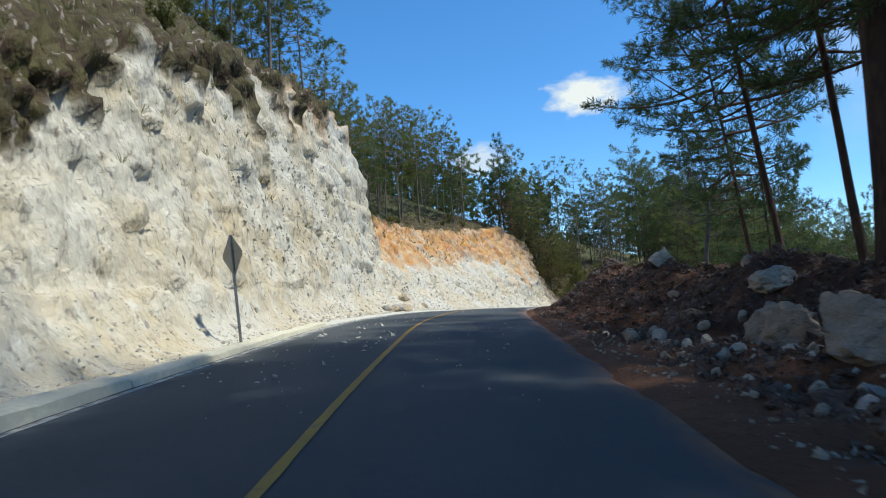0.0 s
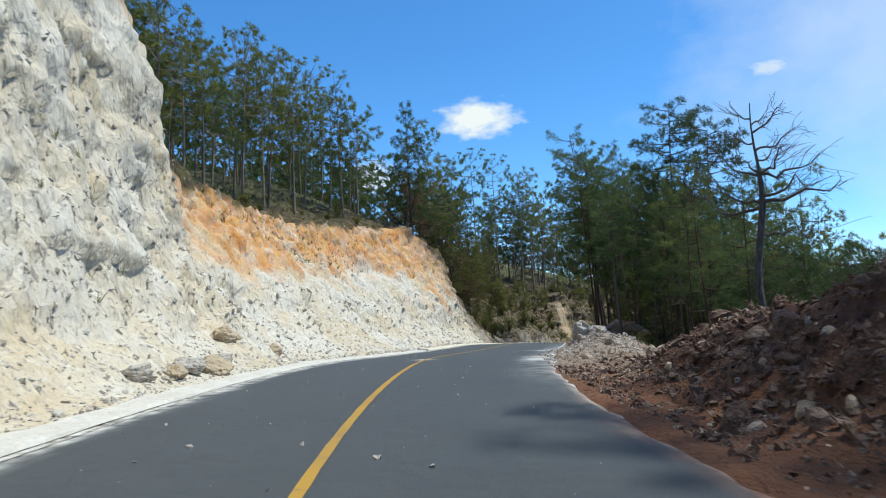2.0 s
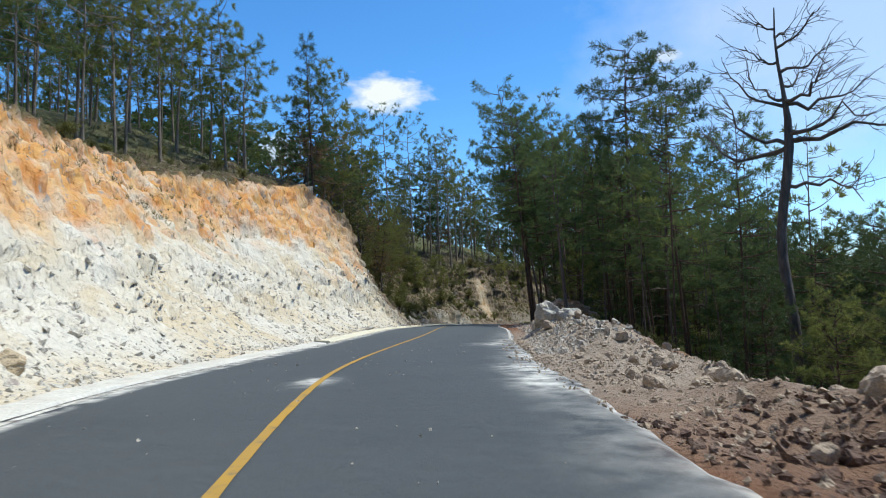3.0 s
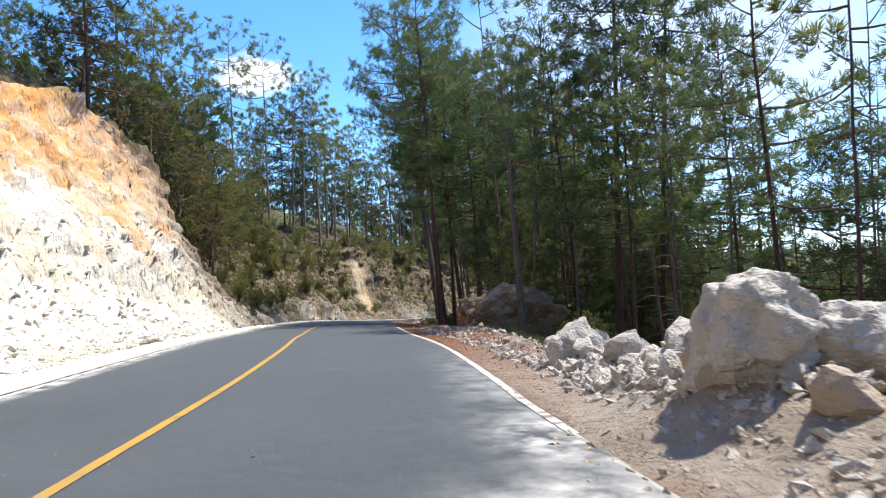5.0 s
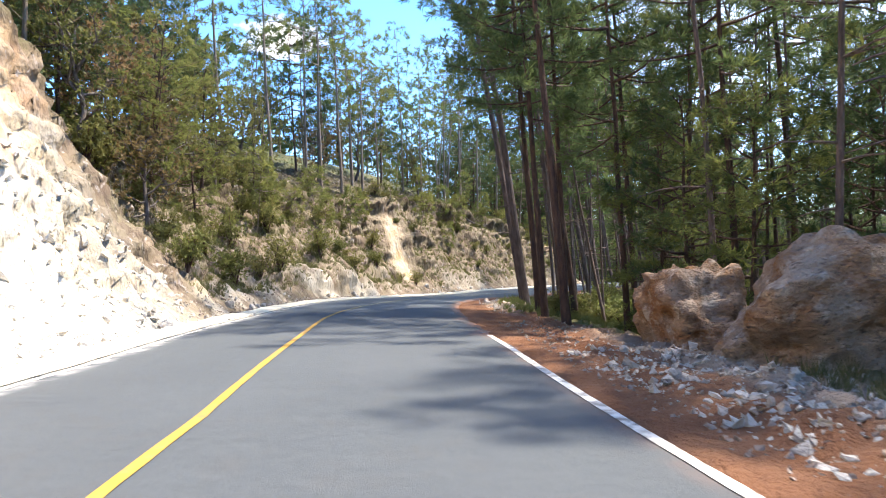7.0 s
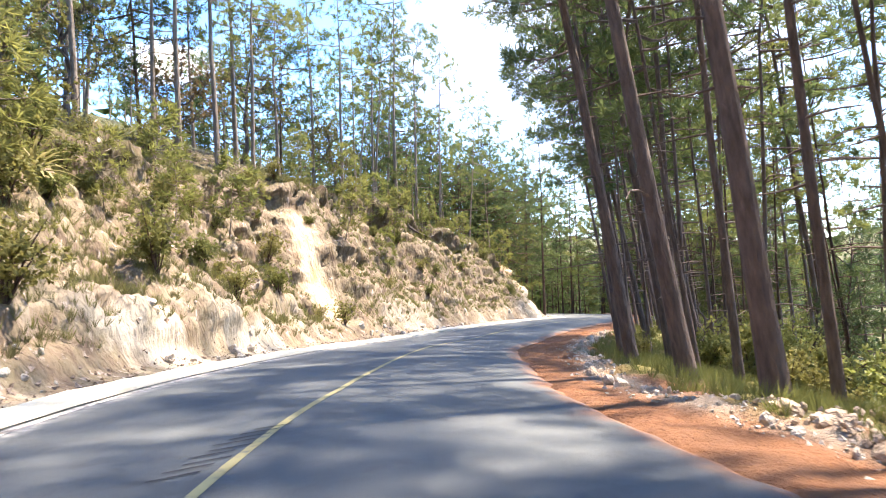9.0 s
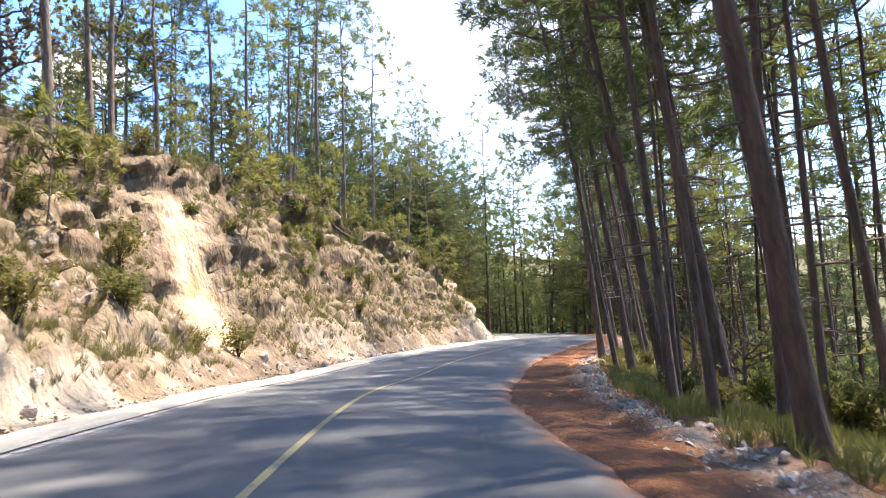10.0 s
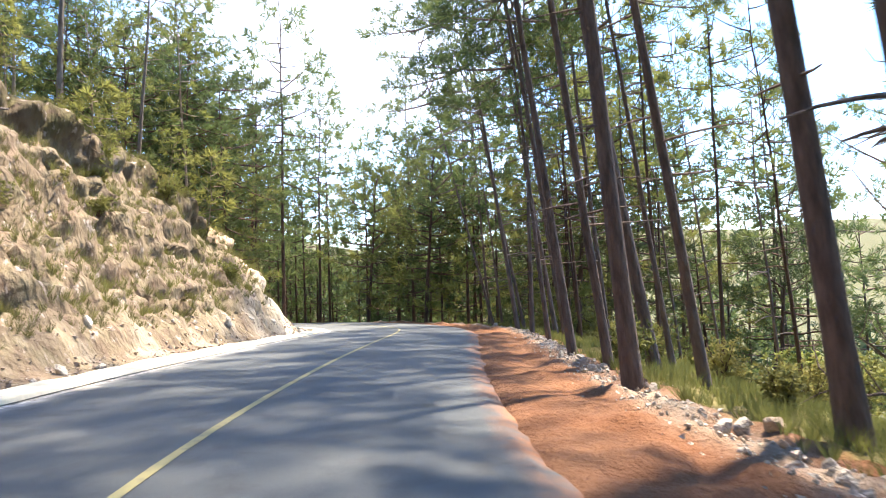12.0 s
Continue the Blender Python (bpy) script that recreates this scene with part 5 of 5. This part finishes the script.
boulder("boulder", 201, 81.5, 8.1, (1.85, 1.6, 1.45), BOULDER, "huge lumpy brown boulder beside the road", 150, .5, 9)
boulder("boulder", 202, 84.3, 7.15, (1.1, 1.15, 1.2), BOULDER, "brown boulder leaning against a larger one", 70, .45, 7)
boulder("boulder", 203, 59.3, 5.05, (.5, .6, .56), STONE_PALE, "angular pale rock block on the rubble heap", 10, .55)
boulder("boulder", 204, 59.1, 5.85, (.5, .5, .5), STONE_PALE, "angular pale rock block on the rubble heap", 130, .5)
boulder("boulder", 205, 64.5, 5.05, (.5, .48, .68), STONE_PALE, "pointed pale grey rock at the end of the heap", 40, -.1, 11)
boulder("boulder", 206, 65.2, 6.2, (.25, .25, .42), STONE_PALE, "small upright pale rock", 40, .6)
boulder("boulder", 207, 12.4, 7.1, (.45, .4, .32), STONE_PALE, "weathered grey boulder on the rubble heap", 15, .3)
boulder("boulder", 208, 10.6, 6.5, (.9, .66, .52), STONE_MID, "grey-brown angular boulder on the rubble heap", 60, .3)
boulder("boulder", 209, 8.0, 6.3, (.75, .62, .6), STONE_MID, "grey-brown angular boulder on the rubble heap", 100, .3)
boulder("boulder", 210, 27.0, 6.8, (.45, .4, .28), STONE_DARK, "dark angular boulder on the rubble heap", 100, .3)
boulder("boulder", 211, 19.5, 7.0, (.45, .4, .3), STONE_PALE, "weathered grey boulder on the rubble heap", 30, .3)

for k, (s, u, a, b, c, turn) in enumerate([(39.5, -4.45, .5, .42, .3, 20), (38.6, -4.75, .42, .36, .26, 70), (37.6, -4.6, .36, .3, .2, 120), (40.6, -4.75, .34, .3, .22, 40), (43.0, -5.6, .4, .34, .26, 10), (36.4, -4.8, .38, .3, .24, 80), (45.5, -5.0, .3, .26, .2, 55), (74.8, -4.1, .34, .26, .2, 30)]):
    boulder("rock_slab", 230 + k, s, u, (a, b, c), STONE_PALE if k % 2 else STONE_TAN, "flat tan rock slab fallen at the foot of the cut" if k % 2 == 0 else "flat grey rock slab fallen at the foot of the cut", turn, .3, 8)


def strew(name, label, stones, count, s0, s1, ufun, rmin, rmax, group_seed):
    """A thing made of single stones lying on the verge: an empty with rock parts."""
    rng = np.random.RandomState(group_seed)
    root = tagged(new(name), label, "rubble")
    root.empty_display_size = .3
    for i in range(count):
        s = s0 + (s1 - s0) * rng.random_sample()
        lo, hi = ufun(s)
        u = lo + (hi - lo) * rng.random_sample() ** 1.1
        r = rmin + (rmax - rmin) * rng.random_sample() ** 3.2
        x, y, z = surface_at(s, u)[0]
        ob = new("rock", stones[i % len(stones)])
        ob.parent = root
        a, b, c = rng.random_sample(3)
        ob.matrix_basis = pose(x, y, z + r * .25, 360 * a, 360 * b, 360 * c) @ Matrix.Diagonal((r, r * (.6 + .5 * a), r * (.5 + .4 * b), 1))
    return root


strew("rubble", "dark broken rocks strewn over the earth heap", DARK, 290, -8, 39, lambda s: (4.4, 8.6), .05, .32, 1)
strew("rubble", "brown-grey stones scattered along the red shoulder", MIDS, 230, -5, 42, lambda s: (4.2, 7.4), .04, .2, 2)
strew("rubble", "pale stones spilled below the dark boulders", PALE, 130, 2.5, 11.5, lambda s: (4.6, 7.2), .04, .2, 22)
strew("rubble", "brown-grey broken rocks heaped beside the road", MIDS, 230, 37, 60, lambda s: (right_edge(s) + .9, right_edge(s) + 4.0), .04, .24, 3)
strew("rubble", "pale broken rocks at the end of the heap", PALE, 90, 56, 66, lambda s: (right_edge(s) + .8, right_edge(s) + 3.6), .05, .26, 9)
strew("rubble", "pale broken blocks round the pointed rock", PALE, 140, 60.5, 65.0, lambda s: (4.8, 7.4), .08, .34, 8)
strew("rubble", "pale and brown stones in a low row beside the edge line", PALE + MIDS, 130, 62, 83, lambda s: (right_edge(s) + .8, right_edge(s) + 2.4), .03, .10, 4)
strew("rubble", "grey broken stones in a row along the shoulder's edge", MIDS[:3] + PALE, 290, 96, 158, lambda s: (np.interp(s, [96, 104, 115], [4.6, 3.9, 4.75]), np.interp(s, [96, 104, 115], [5.4, 4.7, 5.45])), .03, .15, 5)
strew("rubble", "grey broken rocks dumped at the edge of the shoulder", MIDS, 90, 97.2, 99.8, lambda s: (4.7, 7.0), .05, .16, 31)
strew("rubble", "cream rocks fallen at the foot of the cut", WHITES, 130, 14, 62, lambda s: (-4.9, -3.7), .03, .11, 6)
strew("rubble", "stones fallen at the foot of the far bank", PALE, 150, 88, 154, lambda s: (-5.4, -4.1), .04, .25, 7)


def chips(name, label, count, spots, rmin, rmax, mat, seed):
    """Many small stones in one mesh."""
    rng = np.random.RandomState(seed)
    base = np.array([(1, 0, 0), (-1, 0, 0), (0, .8, 0), (0, -.8, 0), (0, 0, .6), (0, 0, -.6)])
    tri = np.array([(0, 2, 4), (2, 1, 4), (1, 3, 4), (3, 0, 4), (2, 0, 5), (1, 2, 5), (3, 1, 5), (0, 3, 5)])
    s, u, h = spots(rng, count)
    c = surface_at(s, u)
    road = np.abs(u) < right_edge(s)
    c[:, 2] = np.where(road, at(s, u)[:, 2] - .012 * np.abs(u), c[:, 2]) + h
    r = rmin + (rmax - rmin) * rng.random_sample(count) ** 3
    v = base[None] * (r[:, None, None] * (.55 + .7 * rng.random_sample((count, 6, 1)))) + r[:, None, None] * rng.normal(0, .16, (count, 6, 3))
    q = rng.normal(size=(count, 4))
    w, i, j, k = (q / np.linalg.norm(q, axis=1)[:, None]).T
    spin = np.stack([np.stack([1 - 2 * (j * j + k * k), 2 * (i * j - k * w), 2 * (i * k + j * w)], -1), np.stack([2 * (i * j + k * w), 1 - 2 * (i * i + k * k), 2 * (j * k - i * w)], -1),
                     np.stack([2 * (i * k - j * w), 2 * (j * k + i * w), 1 - 2 * (i * i + j * j)], -1)], 1)
    v = np.einsum("nab,nvb->nva", spin, v) + c[:, None]
    f = (tri[None] + 6 * np.arange(count)[:, None, None]).reshape(-1, 3)
    tagged(new(name, mesh(name, v.reshape(-1, 3), f, [mat], smooth=False)), label, "gravel", kind="stuff")


def edge_row(s, spread):
    """Places along the outer edge of the red shoulder."""
    return s, np.interp(s, [96, 104, 115], [4.9, 4.2, 5.0]) + spread, -.01


chips("edge_gravel", "grey gravel along the edge of the shoulder", 6000, lambda g, n: edge_row(g.uniform(94, 158, n), g.normal(0, .26, n)), .012, .07, STONE_PALE, 19)
chips("heap_gravel", "dark gravel and clods on the earth heap", 28000, lambda g, n: (g.uniform(-8, 40, n), g.uniform(4.2, 9, n), .0), .02, .14, STONE_DARK, 1)
chips("pale_gravel", "pale gravel over the end of the heap", 7000, lambda g, n: (52 + 31 * g.random_sample(n) ** 1.6, 4.4 + 3.4 * g.random_sample(n) ** 1.3, .0), .02, .12, STONE_PALE, 2)
chips("row_gravel", "small pale stones in the row beside the edge line", 1500, lambda g, n: (g.uniform(64, 84, n), 4.55 + 1.7 * g.random_sample(n), -.01), .012, .07, STONE_PALE, 17)
chips("red_gravel", "red-brown gravel in the row beside the edge line", 4500, lambda g, n: (g.uniform(62, 90, n), 4.1 + 2.2 * g.random_sample(n), -.01), .012, .07, STONE_RED, 18)
chips("block_gravel", "pale gravel between the broken blocks", 6000, lambda g, n: (g.uniform(59.5, 66, n), 4.7 + 2.8 * g.random_sample(n), .0), .03, .16, STONE_PALE, 16)
chips("brown_gravel", "brown-grey gravel over the rubble heap", 12000, lambda g, n: (g.uniform(35, 60, n), 4.2 + 4.2 * g.random_sample(n) ** 1.2, -.01), .012, .085, STONE_MID, 12)
chips("verge_clods", "dark brown clods and stones along the shoulder", 5000, lambda g, n: (g.uniform(20, 41, n), 3.55 + 2.2 * g.random_sample(n), .0), .015, .10, STONE_DARK, 43)
chips("shoulder_stones", "small brown stones along the red shoulder", 2600, lambda g, n: (g.uniform(-5, 60, n), 3.5 + 1.3 * g.random_sample(n), .0), .012, .07, STONE_MID, 13)
chips("foot_gravel", "pale gravel along the foot of the rock cut", 7000, lambda g, n: (g.uniform(8, 95, n), -3.5 - 2.0 * g.random_sample(n) ** 1.8, .01), .012, .06, STONE_WHITE, 3)
def face_spots(s0, s1, low, high):
    """Random places on the cut between two shares of its width."""
    def pick(g, n):
        row = g.randint(int((s0 + 40) / .22), int((s1 + 40) / .22), n)
        col = g.randint(low, high, n)
        return CUT["s"][row], -CUT["u"][row, col], -.01 + 0 * row
    return pick


chips("face_stones", "grey-white stones sticking out of the rock cut", 5000, face_spots(22, 47, 4, 56), .02, .12, STONE_WHITE, 41)
chips("talus_stones", "pale stones lying on the foot of the rock cut", 5000, face_spots(44, 92, 4, 40), .02, .17, STONE_WHITE, 42)
chips("bank_gravel", "brown gravel along the foot of the far bank", 2500, lambda g, n: (g.uniform(92, 155, n), -4.0 - 1.2 * g.random_sample(n), .02), .015, .08, STONE_RED, 4)
chips("road_chips", "small pale stone chips lying on the asphalt", 320, lambda g, n: (g.uniform(6, 60, n), g.uniform(-2.9, 2.6, n), .004), .008, .045, STONE_PALE, 5)
chips("lane_chips", "white stone chips spilled on the lane below the cut", 65, lambda g, n: (g.uniform(8, 24, n), -2.8 + 2.4 * g.random_sample(n), .004), .025, .11, STONE_WHITE, 15)
chips("shoulder_gravel", "reddish gravel on the dirt shoulder", 4000, lambda g, n: (g.uniform(60, 160, n), 3.4 + 1.5 * g.random_sample(n), -.06), .01, .05, STONE_RED, 6)


# ---- dark scratches beside the centre line ----
def build_scratches():
    rng = np.random.RandomState(21)
    vs, fs = [], []
    for k in range(9):
        s0, u0 = 97.4 + .24 * k, -.95 + .055 * k + rng.normal(0, .03)
        q = np.linspace(0, 1, 4)
        for w in (-.5, .5):
            uu = u0 + .34 * (q - .5)
            ss = s0 + .22 * q + w * .035
            vs.append(at(ss, uu, .010 - .012 * np.abs(uu)))
        b = len(vs) * 4 - 8
        fs += [(b + i, b + i + 1, b + 5 + i, b + 4 + i) for i in range(3)]
    tagged(new("skid_marks", mesh("skid_marks", np.concatenate(vs), fs, [RUBBER])), "short black scratches across the worn asphalt", "road marking", kind="structure")


RUBBER = simple("black_scratch", (0.02, 0.02, 0.022), (0.035, 0.035, 0.035), 8.0, 0.8, 0.0)
build_scratches()


# ---- road sign seen from behind ----
def build_sign():
    x, y, z = at(15.0, -3.92, -.10)
    root = new("road_sign")
    root.matrix_basis = pose(x, y, z, 0, -4.5, 0)
    v, f = tube([(0, 0, -.2), (0, 0, 1.0), (0, 0, 2.62)], [.036, .036, .036], 8)
    part("post", mesh("post", v, f, [METAL]), root, "grey galvanised steel post")
    bm = bmesh.new()
    bmesh.ops.create_cube(bm, size=1.0)
    for w in bm.verts:
        w.co = (w.co.x * .74, w.co.y * .012, w.co.z * .74)
    bmesh.ops.bevel(bm, geom=[e for e in bm.edges if abs(e.verts[0].co.y - e.verts[1].co.y) > .005], offset=.05, segments=3, affect="EDGES")
    me = bpy.data.meshes.new("plate")
    bm.to_mesh(me)
    bm.free()
    me.materials.append(METAL)
    plate = part("plate", me, root, "grey unpainted back of a diamond plate")
    plate.matrix_basis = pose(0, .03, 2.16, 0, 0, -46) @ pose(0, 0, 0, 0, 45, 0)
    for hz in (1.96, 2.36):
        bv, bf = tube([(0, -.02, 0), (0, .045, 0)], [.016, .016], 6)
        bolt = part("bolt", mesh("bolt", bv, bf, [METAL]), plate)
        bolt.matrix_basis = plate.matrix_basis.inverted() @ pose(0, 0, hz)
    tagged(root, "diamond road sign on a post, seen from its grey back", "road sign")


build_sign()


# ---- cloud and far woods ----
def cloud(name, direction, far, wide, tall, seed, gain, soft=.18, thick=1.0):
    m = bpy.data.materials.new(name)
    m.use_nodes = True
    nt = m.node_tree
    nt.nodes.remove(nt.nodes["Principled BSDF"])
    tc = nt.nodes.new("ShaderNodeTexCoord")
    mp = node(nt, "Mapping", Vector=tc.outputs["Object"], Scale=(1, 1.0, 1), Location=(seed, 0, 0))
    nz = node(nt, "TexNoise", Vector=mp.outputs[0], Scale=1.7, Detail=7, Roughness=.6)
    ln = nt.nodes.new("ShaderNodeVectorMath")
    ln.operation = "LENGTH"
    nt.links.new(tc.outputs["Object"], ln.inputs[0])
    ad = nt.nodes.new("ShaderNodeMath")
    ad.operation = "MULTIPLY_ADD"
    nt.links.new(nz.outputs["Fac"], ad.inputs[0])
    ad.inputs[1].default_value = -1.5
    nt.links.new(ln.outputs["Value"], ad.inputs[2])
    r = node(nt, "MapRange", Value=ad.outputs[0])
    r.inputs["From Min"].default_value, r.inputs["From Max"].default_value = soft, -.38
    r.inputs["To Max"].default_value = thick
    em = node(nt, "Emission", Color=(1, .98, .95, 1), Strength=gain)
    tr = nt.nodes.new("ShaderNodeBsdfTransparent")
    ms = nt.nodes.new("ShaderNodeMixShader")
    nt.links.new(r.outputs[0], ms.inputs[0])
    nt.links.new(tr.outputs[0], ms.inputs[1])
    nt.links.new(em.outputs[0], ms.inputs[2])
    nt.links.new(ms.outputs[0], nt.nodes["Material Output"].inputs[0])
    d = Vector(direction).normalized()
    me = mesh(name, [(-2, -2, 0), (2, -2, 0), (2, 2, 0), (-2, 2, 0)], [(0, 1, 2, 3)], [m])
    ob = new(name, me)
    ob.matrix_basis = look(tuple(d * far), (0, 0, 0)) @ Matrix.Diagonal((wide, tall, 1, 1))
    ob.visible_shadow = False
    tagged(ob, "glowing white cloud or veil in the blue sky", "cloud", kind="structure")


# Added glowing veil: paints the overexposed white of the sky ahead.
cloud("backdrop_glow_veil", (.70, .63, .33), 3200, 1100, 850, 8.0, .95, .35, .42)
cloud("backdrop_cloud", (.208, .936, .278), 3200, 215, 105, 3.0, .95)
cloud("backdrop_cloud_low", (.06, .978, .20), 3200, 190, 90, 6.2, .9, .15, .7)
cloud("backdrop_wisp", (.552, .777, .305), 3200, 90, 40, 9.1, .9, .10, .6)


def build_woods():
    rng = np.random.RandomState(9)
    n = 5200
    s, u = rng.uniform(-40, 420, n), np.where(rng.random_sample(n) < .75, 50 + 370 * rng.random_sample(n) ** 1.6, -rng.uniform(46, 200, n))
    xy = at(s, u)
    st, uu, z0 = station(xy[:, 0], xy[:, 1])
    c = np.c_[xy[:, :2], z0 + height(st, uu)]
    d = np.abs(uu)
    c[:, 2] += np.clip((d - 14) / 40, 0, 1) * 1.2 * fbm(c, .05, 3) + np.clip((d - 120) / 300, 0, 1) * 26 * fbm(c, .0035, 3)
    tall = 9 + 6 * rng.random_sample(n)
    per = 10
    q = rng.random_sample((n, per))
    ang = rng.random_sample((n, per)) * 6.28
    rad = 2.3 * np.sin(np.pi * (.15 + .8 * q)) * rng.random_sample((n, per)) ** .5
    tuft = np.stack([c[:, None, 0] + rad * np.cos(ang), c[:, None, 1] + rad * np.sin(ang), c[:, None, 2] + tall[:, None] * (.3 + .7 * q)], -1).reshape(-1, 3)
    dirs = np.c_[np.cos(ang).ravel(), np.sin(ang).ravel(), .5 * np.ones(n * per)]
    v, f = blades(tuft, dirs, 6, 1.9, .9, .9, 0, rng)
    tagged(new("far_woods", mesh("far_woods", v, f, [NEEDLE], smooth=False)), "dense pine woods on the far hillsides", "woods", kind="stuff")


build_woods()
